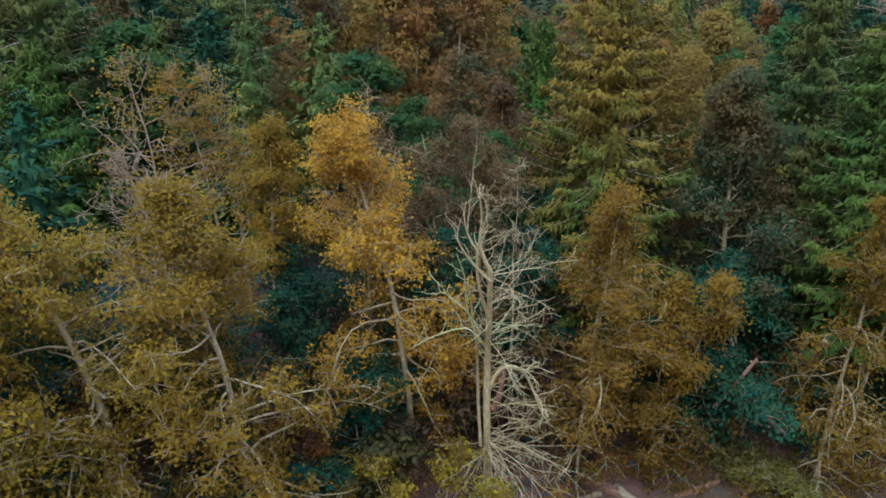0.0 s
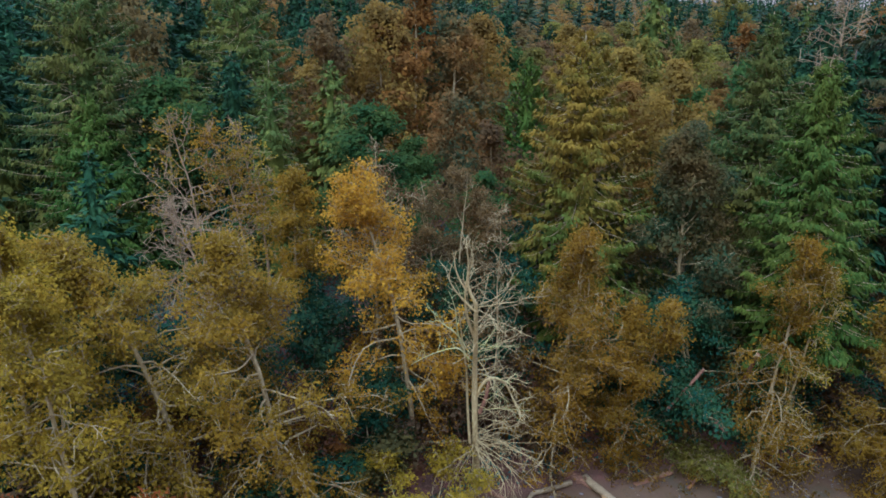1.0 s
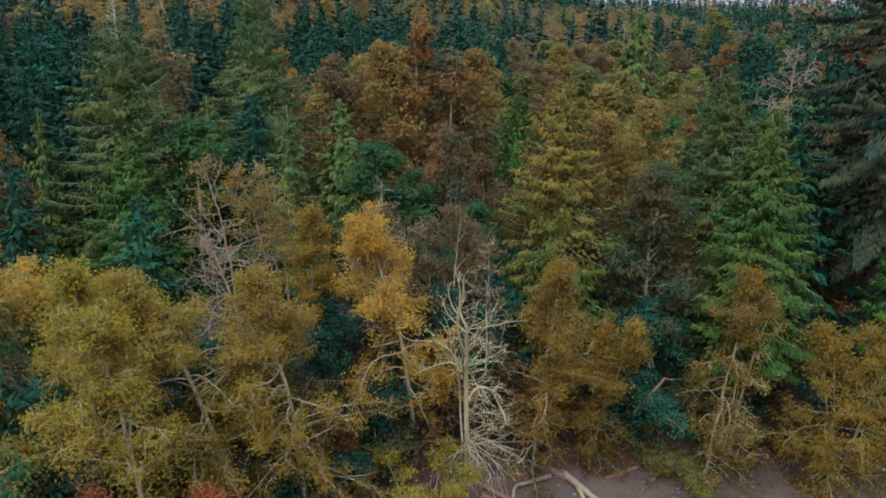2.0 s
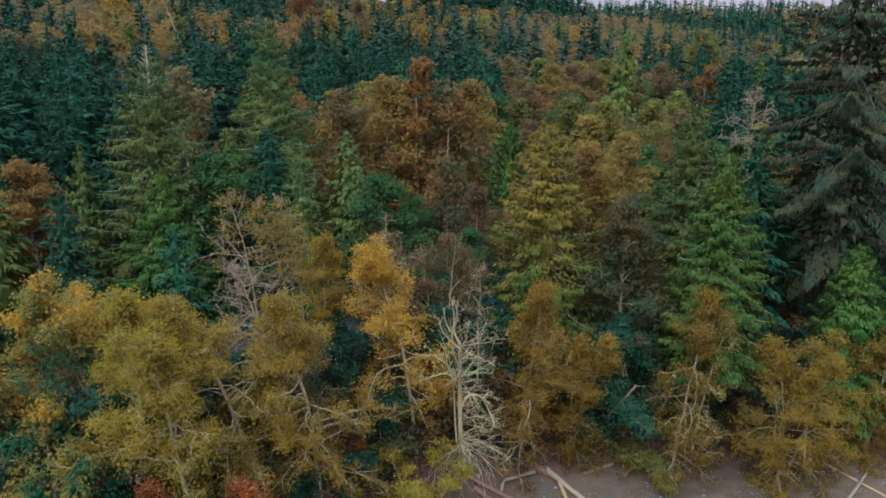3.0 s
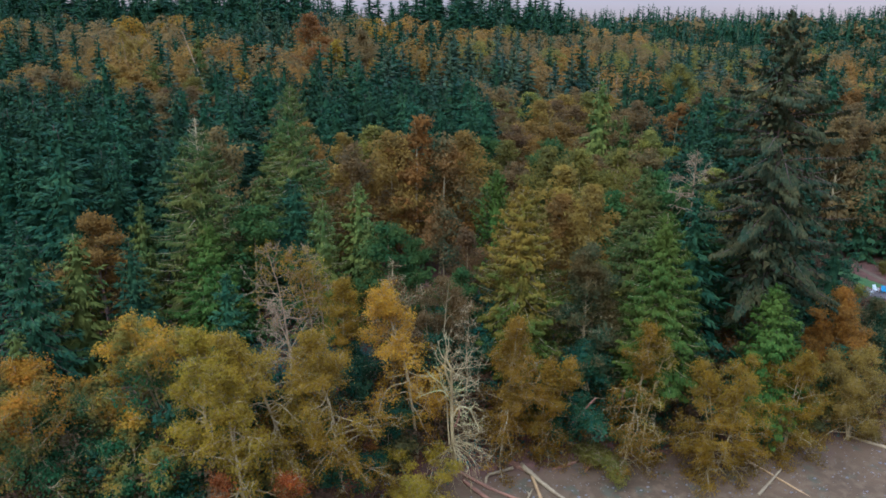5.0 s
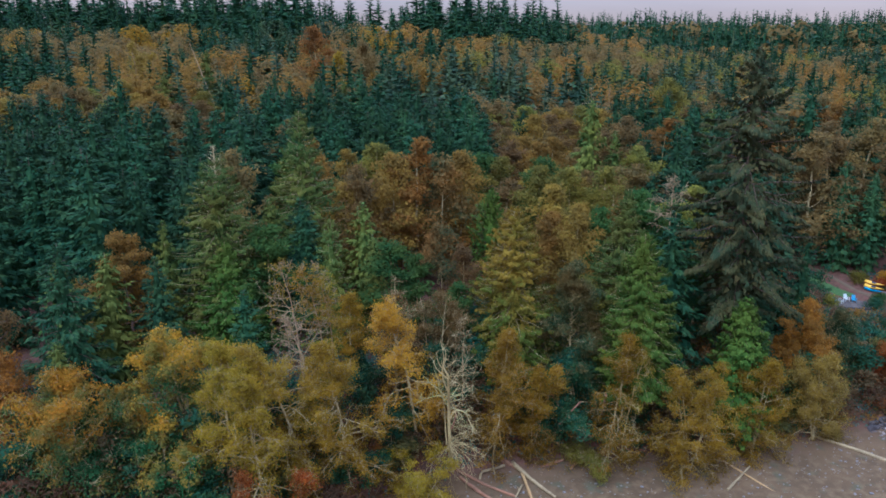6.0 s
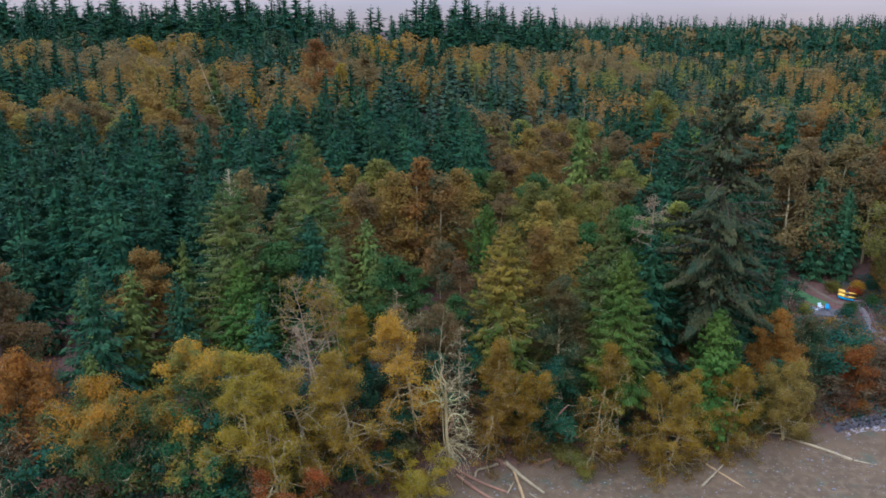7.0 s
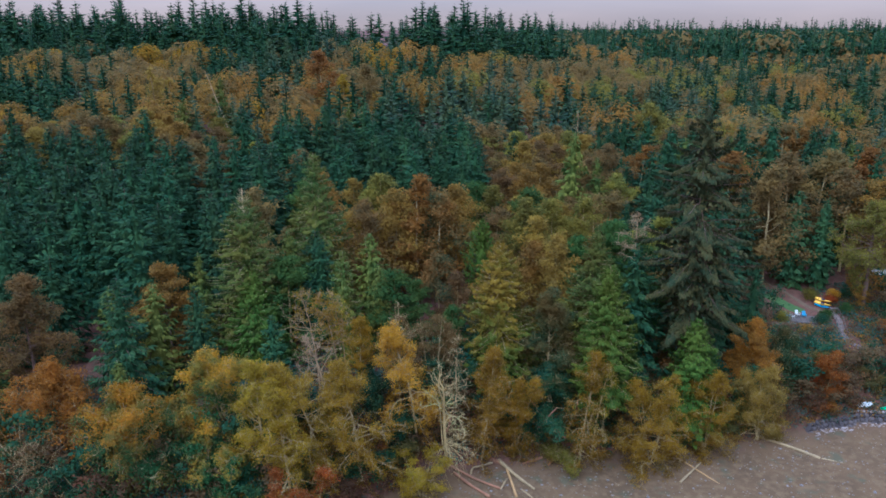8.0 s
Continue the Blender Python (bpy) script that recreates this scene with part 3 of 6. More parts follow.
hero("alder_tree", -10.2, 45.0, 22.4, "slender alder with yellow leaves", tint="olive", seed=14, r=0.15, spread=2.6, crown_from=0.4, limbs=25, branches=5, leaves=15, leaf=0.15, skin=44, skin_leaf=0.17, skin_size=1.0, twig_wood=0.45)
hero("dead_tree", -16.6, 47.0, 26.2, "bare grey dead alder with broken top", wood="greywood", seed=15, r=0.16, lean=(-2.2, 0), spread=5.0, crown_from=0.45, limbs=20, branches=5, twigs=3, leaves=4, tint="ochre", bare=0.3, up=(5, 40), droop=0.03, wander=0.22, stout=1.4)
hero("dead_tree", -13.6, 47.8, 25.6, "dead alder stem with a few ochre leaves", wood="greywood", seed=16, r=0.14, lean=(-3.0, 0), spread=2.6, crown_from=0.5, limbs=24, branches=5, twigs=3, leaves=9, tint="ochre", bare=0.3, up=(10, 50), stout=1.3)
hero("dead_tree", -12.6, 49.0, 25.8, "straight dead alder stem with thin grey twigs", wood="greywood", seed=17, r=0.14, lean=(-1.6, 0), spread=2.3, crown_from=0.5, limbs=26, branches=5, twigs=3, leaves=5, tint="ochre", bare=0.5, up=(5, 45), stout=1.3)
hero("dead_tree", -14.6, 41.5, 21.0, "grey dead tree with a tangle of bare boughs", wood="greywood", seed=18, r=0.18, lean=(-2.8, 0), spread=5.6, crown_from=0.25, limbs=30, branches=6, twigs=5, leaves=0, up=(5, 40), droop=0.03, wander=0.24, stout=1.4)
hero("alder_tree", -14.3, 32.3, 21.2, "leaning alder with pale trunk and ochre leaves", tint="ochre", seed=19, r=0.26, lean=(-5.0, -0.4), crown_from=0.15, spread=6.1, limbs=52, branches=6, twigs=5, leaves=13, up=(-20, 45), wander=0.2, leaf=0.15, skin=44, skin_leaf=0.17, skin_size=1.0, twig_wood=0.45)
hero("alder_tree", -9.4, 34.0, 20.6, "broad alder with ochre leaves and drooping boughs", tint="ochre", seed=20, r=0.26, lean=(-2.0, -1.0), crown_from=0.18, spread=6.4, limbs=50, branches=6, twigs=5, leaves=15, up=(-20, 50), droop=-0.05, leaf=0.15, skin=44, skin_leaf=0.17, skin_size=1.0, twig_wood=0.45)
hero("alder_tree", 8.1, 42.6, 19.0, "alder with yellow and orange leaves beside the dead snag", tint="ochre", seed=21, r=0.2, lean=(1.2, -0.5), stems=2, stem_spread=0.08, crown_from=0.12, spread=5.4, limbs=57, branches=6, twigs=5, leaves=13, leaf=0.15, skin=44, skin_leaf=0.17, skin_size=1.0, twig_wood=0.45, up=(-25, 55))
hero("alder_tree", 22.6, 42.6, 18.6, "half-bare alder leaning over the beach", tint="olive", seed=22, r=0.17, lean=(2.0, -1.6), crown_from=0.05, spread=5.2, limbs=42, branches=6, twigs=4, leaves=12, up=(-25, 50), wander=0.24, droop=-0.05, leaf=0.15, skin=44, skin_leaf=0.17, skin_size=1.0, twig_wood=0.45)
hero("alder_tree", -17.5, 26.5, 20.5, "yellow-green alder overhanging the foot of the bank", tint="olive", seed=23, r=0.22, lean=(-1.5, -1.5), crown_from=0.12, spread=5.9, limbs=50, branches=6, twigs=5, leaves=13, up=(-20, 50), droop=-0.04, leaf=0.15, skin=44, skin_leaf=0.17, skin_size=1.0, twig_wood=0.45)
hero("alder_tree", -21.5, 29.5, 22.0, "olive-yellow alder beside the turning maple", tint="olive", seed=24, r=0.22, crown_from=0.08, spread=5.6, limbs=50, branches=6, twigs=5, leaves=13, up=(-15, 50), leaf=0.15, skin=44, skin_leaf=0.17, skin_size=1.0, twig_wood=0.45)
hero("shrub", -1.0, 34.0, 6.6, "low olive-yellow willow at the foot of the bank", tint="olive", seed=25, r=0.1, stems=4, stem_spread=0.5, crown_from=0.02, spread=3.3, limbs=38, branches=5, twigs=4, leaves=13, up=(-10, 50), leaf=0.15, skin=44, skin_leaf=0.17, skin_size=1.0, twig_wood=0.45)
hero("shrub", -14.5, 20.5, 12.4, "red-orange leaved shrub on the bank", tint="red", seed=26, r=0.12, stems=4, stem_spread=0.3, spread=3.3, limbs=38, branches=5, twigs=4, leaves=17, leaf=0.15, skin=44, skin_leaf=0.17, skin_size=1.0, twig_wood=0.45)
hero("maple_tree", -27.5, 36.0, 22.0, "broad maple turning from green to orange", tint="vivid_maple", seed=27, r=0.3, stems=4, stem_spread=0.28, crown_from=0.05, spread=6.6, limbs=46, branches=6, twigs=5, leaves=16, leaf_jit=0.35, up=(0, 60), skin=230, skin_leaf=0.25, skin_size=1.4, leaf=0.16)
hero("maple_tree", -37.5, 27.0, 19.2, "dense maple with orange and green leaves", tint="vivid_maple", seed=28, r=0.3, stems=4, stem_spread=0.3, crown_from=0.05, spread=7.0, limbs=46, branches=6, twigs=5, leaves=16, leaf_jit=0.35, skin=230, skin_leaf=0.25, skin_size=1.4, leaf=0.16)
hero("maple_tree", -51.0, 33.0, 20.0, "maple with thinning rust-red leaves", tint="orange", seed=29, r=0.26, stems=2, stem_spread=0.15, crown_from=0.2, spread=6.6, limbs=34, branches=6, twigs=5, leaves=14, skin=230, skin_leaf=0.25, skin_size=1.4, leaf=0.16)
hero("alder_tree", -50.0, 26.5, 13.8, "bare-tipped alder with brown leaves", tint="brown", seed=30, r=0.2, stems=3, stem_spread=0.25, spread=5.9, limbs=37, branches=6, twigs=5, leaves=5, bare=0.4, leaf=0.15, skin=44, skin_leaf=0.17, skin_size=1.0, twig_wood=0.45)
needle("fir_tree", -41.7, 38.0, 31.2, "dark green fir with broad drooping boughs", seed=31, r=0.42, spread=6.8, branches=170, sprays=60, spray=0.8, width=0.32, inner=400, inner_size=1.2)
hero("maple_tree", -57.3, 43.0, 29.6, "tall maple with brown autumn leaves", tint="brown", seed=32, r=0.26, wood="fir_bark", crown_from=0.06, spread=7.1, limbs=36, branches=6, twigs=4, leaves=14, leaf=0.22, skin=230, skin_leaf=0.25, skin_size=1.4)
hero("maple_tree", -41.8, 56.0, 27.2, "brown and rust maple below the firs", tint="rust", seed=33, r=0.26, wood="fir_bark", crown_from=0.06, spread=6.1, limbs=34, branches=6, twigs=4, leaves=14, leaf=0.22, skin=230, skin_leaf=0.25, skin_size=1.4)

for x, y, top, spread in ((0.3, 44.6, 16.5, 3.4), (-4.6, 39.6, 11.0, 3.0), (-8.6, 43.6, 15.0, 3.4), (-3.2, 47.6, 17.0, 3.2), (-12.6, 37.4, 13.0, 3.2), (4.6, 46.6, 15.0, 2.8)):
    hero("maple_tree", x, y, top, "dark green young maple under the alders", tint="maple_green", seed=int(80 + x), r=0.12, stems=3, stem_spread=0.16, crown_from=0.03, spread=spread, limbs=30, branches=5, twigs=3, leaves=5, leaf=0.18, up=(-15, 55), skin=90, skin_leaf=0.24, sides=(5, 3, 0))

# shrubs and small trees to the right of the fallen tree
hero("alder_tree", 33.0, 41.8, 14.6, "round brown-yellow alder at the edge of the beach", tint="ochre", seed=41, r=0.16, stems=4, stem_spread=0.22, crown_from=0.02, spread=5.4, limbs=64, branches=6, twigs=5, leaves=15, up=(-25, 60), leaf=0.15, skin=44, skin_leaf=0.17, skin_size=1.0, twig_wood=0.45)
hero("alder_tree", 42.6, 46.0, 14.0, "green and brown alder at the edge of the beach", tint="olive", seed=42, r=0.16, stems=4, stem_spread=0.2, crown_from=0.02, spread=5.2, limbs=64, branches=6, twigs=5, leaves=15, up=(-25, 60), leaf=0.15, skin=44, skin_leaf=0.17, skin_size=1.0, twig_wood=0.45)
hero("alder_tree", 51.8, 48.6, 13.0, "yellow-brown alder with dense low boughs", tint="bronze", seed=43, r=0.16, stems=4, stem_spread=0.2, crown_from=0.02, spread=5.0, limbs=64, branches=6, twigs=5, leaves=15, up=(-25, 60), leaf=0.15, skin=44, skin_leaf=0.17, skin_size=1.0, twig_wood=0.45)
hero("maple_tree", 51.6, 56.5, 16.8, "rust-coloured maple on the bank", tint="orange", seed=44, r=0.16, stems=2, stem_spread=0.15, crown_from=0.08, spread=4.2, limbs=34, branches=6, twigs=5, leaves=16, skin=230, skin_leaf=0.25, skin_size=1.4, leaf=0.16)
hero("shrub", 64.6, 59.0, 8.4, "orange-red vine maple on the bank", tint="red", seed=45, r=0.1, stems=4, stem_spread=0.25, crown_from=0.06, spread=3.3, limbs=37, branches=5, twigs=5, leaves=15, leaf=0.15, skin=44, skin_leaf=0.17, skin_size=1.0, twig_wood=0.45)
needle("cedar_tree", 40.8, 48.5, 20.8, "bushy bright green cedar", tint="cedar_green", seed=46, r=0.25, spread=6.3, branches=202, crown_from=0.02, taper=0.7, sprays=150, spray=0.44, width=0.18, hang=0.7, curtain=0.6, outer=0.5, heart=0.12, tip_up=0.14, angle=(-12, 34), fan=0.36, inner=3000, inner_size=0.85, whorl=1, ragged=0.13)

# large conifers behind the shore
needle("cedar_tree", -29.3, 58.7, 39.3, "tall cedar with a dead spike top and drooping sprays", wood="cedar_wood", tint="cedar", seed=51, r=0.5, spread=9.5, branches=319, bare_top=0.12, taper=0.72, sprays=150, spray=0.44, width=0.18, hang=0.7, curtain=0.6, outer=0.5, heart=0.12, tip_up=0.14, angle=(-12, 34), fan=0.36, inner=3000, inner_size=0.85, whorl=1, ragged=0.13)
needle("cedar_tree", -27.5, 54.0, 27.0, "young bright green cedar", wood="cedar_wood", tint="cedar_green", seed=52, r=0.3, spread=7.0, branches=218, sprays=150, spray=0.44, width=0.18, hang=0.7, curtain=0.6, outer=0.5, heart=0.12, tip_up=0.14, angle=(-12, 34), fan=0.36, inner=3000, inner_size=0.85, whorl=1, ragged=0.13)
needle("cedar_tree", -20.6, 75.5, 42.2, "tall olive cedar with bare bleached upper branches", wood="cedar_wood", tint="cedar", seed=53, r=0.5, spread=9.0, branches=303, bare_sticks=0.14, taper=0.7, sprays=150, spray=0.44, width=0.18, hang=0.7, curtain=0.6, outer=0.5, heart=0.12, tip_up=0.14, angle=(-12, 34), fan=0.36, inner=3000, inner_size=0.85, whorl=1, ragged=0.13)
needle("hemlock_tree", -13.5, 55.8, 29.8, "olive hemlock with layered drooping branches", wood="cedar_wood", tint="cedar", seed=54, r=0.28, spread=4.4, branches=137, bare_sticks=0.08, sprays=46, spray=0.6, width=0.24, hang=0.5, inner=300, inner_size=0.9)
needle("cedar_tree", 11.0, 52.5, 31.8, "yellowing cedar with bleached bare branches", wood="cedar_wood", tint="cedar_yellow", seed=55, r=0.42, spread=7.6, branches=319, bare_sticks=0.16, taper=0.62, sprays=150, spray=0.44, width=0.18, hang=0.7, curtain=0.6, outer=0.5, heart=0.12, tip_up=0.14, angle=(-12, 34), fan=0.36, inner=3000, inner_size=0.85, whorl=1, ragged=0.13)
needle("cedar_tree", 26.6, 46.5, 29.9, "bright green cedar of pointed shape", wood="cedar_wood", tint="cedar_green", seed=56, r=0.4, spread=6.6, branches=286, taper=0.7, crown_from=0.24, sprays=150, spray=0.44, width=0.18, hang=0.7, curtain=0.6, outer=0.5, heart=0.12, tip_up=0.14, angle=(-12, 34), fan=0.36, inner=3000, inner_size=0.85, whorl=1, ragged=0.13)
needle("cedar_tree", 26.7, 57.0, 33.4, "dull green cedar with thin top", wood="cedar_wood", tint="cedar", seed=57, r=0.45, spread=8.1, branches=286, bare_sticks=0.05, sprays=150, spray=0.44, width=0.18, hang=0.7, curtain=0.6, outer=0.5, heart=0.12, tip_up=0.14, angle=(-12, 34), fan=0.36, inner=3000, inner_size=0.85, whorl=1, ragged=0.13)
needle("cypress_tree", 9.6, 78.0, 29.2, "dense dark green cypress", tint="cedar_green", seed=58, r=0.35, spread=4.8, branches=170, sprays=44, spray=0.55, width=0.26, hang=0.1, angle=(25, 60), column=0.6, inner=500, inner_size=0.8, curtain=0.15)
needle("fir_tree", 42.2, 56.0, 52.0, "huge old fir with brown-green shaggy boughs", tint="fir_old", seed=59, r=0.85, spread=7.4, branches=230, crown_from=0.2, sprays=230, spray=0.56, width=0.24, hang=0.85, column=0.75, ragged=0.7, angle=(-16, 25), inner=1500, inner_size=1.3, whorl=1, curtain=0.75, heart=0.08, fan=0.24, outer=0.5)
hero("maple_tree", 18.5, 49.5, 24.5, "dark brown-green maple between the cedars", tint="dark_maple", seed=60, r=0.25, spread=6.1, crown_from=0.1, limbs=40, branches=6, twigs=5, leaves=16, skin=230, skin_leaf=0.25, skin_size=1.4, leaf=0.16)
hero("maple_tree", 19.5, 46.0, 13.5, "dark green maple on the bank", tint="maple_green", seed=61, r=0.25, spread=5.4, stems=2, crown_from=0.06, limbs=40, branches=6, twigs=5, leaves=18, skin=230, skin_leaf=0.25, skin_size=1.4, leaf=0.16)

# fallen and half-dead trees over the beach
hero("alder_tree", 18.6, 46.6, 1.4, "fallen alder with yellow-green leaves hanging over the beach", tint="yellow", seed=71, r=0.15, lean=(2.6, -9.0), crown_from=0.25, spread=2.6, limbs=37, branches=5, twigs=4, leaves=8, leaf=0.15, up=(-25, 40), skin=44, skin_leaf=0.17, skin_size=1.0, twig_wood=0.45)
hero("dead_tree", 24.6, 43.6, 16.6, "half-dead alder with pale drooping twigs", wood="dead", tint="olive", seed=72, r=0.15, lean=(1.6, -2.6), crown_from=0.2, spread=3.6, limbs=20, branches=6, twigs=4, leaves=9, leaf=0.11, up=(-20, 45), droop=-0.05, wander=0.24)
hero("alder_tree", 4.0, 43.6, 20.8, "slender bare brown alder behind the snag", tint="brown", seed=73, r=0.09, crown_from=0.3, spread=2.2, limbs=26, branches=5, twigs=4, leaves=2, up=(10, 55))
hero("alder_tree", 13.1, 43.6, 14.4, "yellow-leaved alder with low boughs over the sand", tint="ochre", seed=74, r=0.14, lean=(1.6, -1.6), stems=2, stem_spread=0.12, crown_from=0.06, spread=3.2, limbs=42, branches=6, twigs=5, leaves=12, leaf=0.15, up=(-25, 50), skin=44, skin_leaf=0.17, skin_size=1.0, twig_wood=0.45)
hero("maple_tree", -33.0, 30.5, 15.5, "dense maple with green and orange leaves", tint="vivid_maple", seed=75, r=0.25, stems=4, stem_spread=0.3, crown_from=0.04, spread=6.0, limbs=46, branches=5, twigs=4, leaves=8, leaf=0.16, skin=230, skin_leaf=0.24, skin_size=1.4)
hero("maple_tree", -28.0, 26.5, 14.0, "low green maple with a few orange leaves", tint="vivid_maple", seed=91, r=0.2, stems=4, stem_spread=0.3, crown_from=0.03, spread=5.2, limbs=46, branches=5, twigs=4, leaves=8, leaf=0.16, skin=230, skin_leaf=0.25, skin_size=1.4, up=(-20, 50))
hero("maple_tree", 85.0, 83.0, 30.5, "large yellow-green maple with a thick bare lower trunk", tint="yellow", seed=76, r=0.45, wood="fir_bark", crown_from=0.35, spread=7.5, limbs=44, branches=5, twigs=4, leaves=8, leaf=0.22, skin=130, skin_leaf=0.3, up=(-10, 55))

hero("maple_tree", 65.5, 56.6, 11.6, "orange-brown maple above the rock wall", tint="orange", seed=77, r=0.14, stems=3, stem_spread=0.22, crown_from=0.04, spread=3.6, limbs=40, branches=5, twigs=4, leaves=10, leaf=0.16, skin=170, skin_leaf=0.22, skin_size=1.4, up=(-10, 60))
hero("maple_tree", 59.8, 58.6, 15.0, "dark olive-green tree on the garden bank", tint="dark_maple", seed=78, r=0.16, stems=2, stem_spread=0.15, crown_from=0.04, spread=3.6, limbs=40, branches=5, twigs=4, leaves=10, leaf=0.16, skin=170, skin_leaf=0.22, skin_size=1.4, up=(0, 60))


# ---- the wood on the hill: a few grown trees of each kind, repeated ----
def stock(name, grown, wood, tint, label, category="tree"):
    """A tree of the wood, with its own measured height."""
    ob = plant(name, grown, M[wood], M[tint], label, category, group="trees of the wood" if category == "tree" else "shrubs on the bank")
    ob["tall"] = float(max(w[0][:, 2].max() for w in grown[0][:1]))
    return ob


def fir_kind(seed, **k):
    how = dict(h=24.0, r=0.3, spread=4.9, taper=0.78, branches=108, sprays=30, spray=0.95, width=0.40, inner=300, inner_size=1.5, rings=12, around=8, branch_wood=False, hang=0.35, tip_up=0.12)
    how.update(k)
    return conifer(seed, **how)


def round_kind(seed, **k):
    how = dict(h=17.0, r=0.2, spread=5.4, crown_from=0.2, limbs=22, branches=4, twigs=3, leaves=3, leaf=0.3, limb_wood=0.2, skin=180, skin_leaf=0.31, skin_size=1.3, twig_len=1.1, sides=(5, 3, 0), leaf_jit=0.45, up=(-8, 55))
    how.update(k)
    return broadleaf(seed, **how)


STOCK = {
    "fir": [stock("fir_tree", fir_kind(s), "fir_bark", "fir", "dark blue-green fir in a dense stand") for s in (101, 102, 103)],
    "fir_green": [stock("fir_tree", fir_kind(s, spread=4.3), "fir_bark", "fir_green", "fresh green fir at the edge of the garden") for s in (104, 105)],
    "cedar": [stock("cedar_tree", fir_kind(s, whorl=1, spread=4.6, hang=0.7, tip_up=0.14, taper=0.75, curtain=0.5, angle=(-22, 25)), "cedar_wood", "cedar", "olive green cedar with drooping sprays") for s in (106, 107)],
    "rust": [stock("maple_tree", round_kind(s), "bark", "rust", "rust-brown maple in autumn leaf") for s in (108, 109)],
    "brown": [stock("alder_tree", round_kind(s, leaves=4, up=(5, 60), skin=120, limb_wood=0.4), "bark", "brown", "brown alder with thinning leaves") for s in (110, 111)],
    "ochre": [stock("alder_tree", round_kind(s, spread=4.8), "bark", "ochre", "ochre alder in autumn leaf") for s in (112, 113)],
    "bronze": [stock("alder_tree", round_kind(s, up=(5, 60)), "bark", "bronze", "bronze-brown alder in autumn leaf") for s in (120, 121)],
    "yellow": [stock("maple_tree", round_kind(s), "bark", "yellow", "yellow-green maple in autumn leaf") for s in (114, 115)],
    "orange": [stock("maple_tree", round_kind(s), "bark", "dull_maple", "maple with dull orange and green leaves") for s in (116, 117)],
    "green": [stock("maple_tree", round_kind(s, crown_from=0.04, up=(-15, 50), limbs=34), "bark", "green", "green broadleaved tree among the alders") for s in (118,)],
    "bare": [stock("bare_tree", round_kind(s, skin=0, limb_wood=1.0, leaves=0.4, twigs=3, branches=4, sides=(5, 3, 3), twig_wood=0.5), "greywood", "ochre", "bare grey-brown tree above the alders") for s in (119,)],
}
used_stock = set()


def wood_tree(kind, x, y, top, turn=None, wide=1.0):
    """One more tree of a kind at x, y, reaching the height top."""
    rng = random.Random(int(x * 131 + y * 977))
    ob = STOCK[kind][rng.randrange(len(STOCK[kind]))]
    z = on_ground(x, y)
    s = (top - z + 0.3) / ob["tall"]
    m = pose(x, y, z - 0.3, rng.uniform(-2, 2), rng.uniform(-2, 2), rng.uniform(0, 360) if turn is None else turn) @ Matrix.Diagonal((s * wide, s * wide, s, 1))
    if ob.name in used_stock:
        made = copy_thing(ob, Matrix())
        made.matrix_basis = m
        return made
    used_stock.add(ob.name)
    ob.matrix_basis = m
    return ob


# trees that stand out
wood_tree("brown", -31.2, 74.5, 35.6)
wood_tree("cedar", -36.2, 56.5, 29.5, wide=0.8)
wood_tree("brown", -11.4, 76.0, 33.0)
wood_tree("bronze", -6.5, 78.0, 34.5)
wood_tree("orange", 0.9, 82.0, 33.5)
wood_tree("rust", -2.5, 80.0, 36.5)
wood_tree("bronze", 5.0, 88.0, 33.5)
wood_tree("green", -2.0, 62.0, 22.5)
wood_tree("orange", 1.5, 67.0, 26.0)
wood_tree("bronze", 21.4, 65.0, 29.0)
wood_tree("yellow", 18.0, 84.0, 31.5)
wood_tree("yellow", 24.0, 86.0, 31.0)
wood_tree("yellow", 30.0, 88.0, 31.0)
wood_tree("brown", 5.0, 62.0, 24.0)
wood_tree("fir", 54.8, 64.0, 25.0)
wood_tree("fir", 32.4, 55.0, 30.5, wide=1.3)
wood_tree("fir", 50.0, 68.0, 33.0)
wood_tree("fir_green", 75.4, 95.2, 31.0, wide=1.3)
wood_tree("fir_green", 80.6, 94.0, 28.5, wide=1.1)
wood_tree("fir_green", 84.0, 99.0, 28.5)
wood_tree("rust", -42.1, 232.0, 55.0, wide=1.25)
wood_tree("brown", -25.0, 235.0, 50.5, wide=1.2)
wood_tree("ochre", -33.0, 228.0, 47.0)
wood_tree("cedar", -68.0, 190.0, 49.0, wide=1.1)
wood_tree("cedar", 31.4, 115.0, 41.0)
wood_tree("bare", 43.0, 172.0, 39.0, wide=0.7)
wood_tree("bare", 50.6, 184.0, 38.0, wide=0.7)
wood_tree("yellow", 65.4, 177.0, 41.0, wide=1.1)
hero("dead_tree", 33.0, 58.5, 35.0, "bare pale twiggy tree above the cedars", wood="greywood", seed=79, r=0.2, spread=3.2, crown_from=0.72, limbs=22, branches=5, twigs=4, leaves=0, up=(15, 60), stout=2.0)
wood_tree("orange", 90.6, 142.0, 38.0)
wood_tree("fir", 78.2, 118.0, 43.0, wide=1.1)
wood_tree("fir", 90.7, 122.0, 41.0, wide=1.15)
wood_tree("rust", 100.4, 116.0, 36.0)
wood_tree("fir", 49.1, 160.0, 37.5, wide=0.7)
wood_tree("fir", 98.0, 128.0, 40.0)

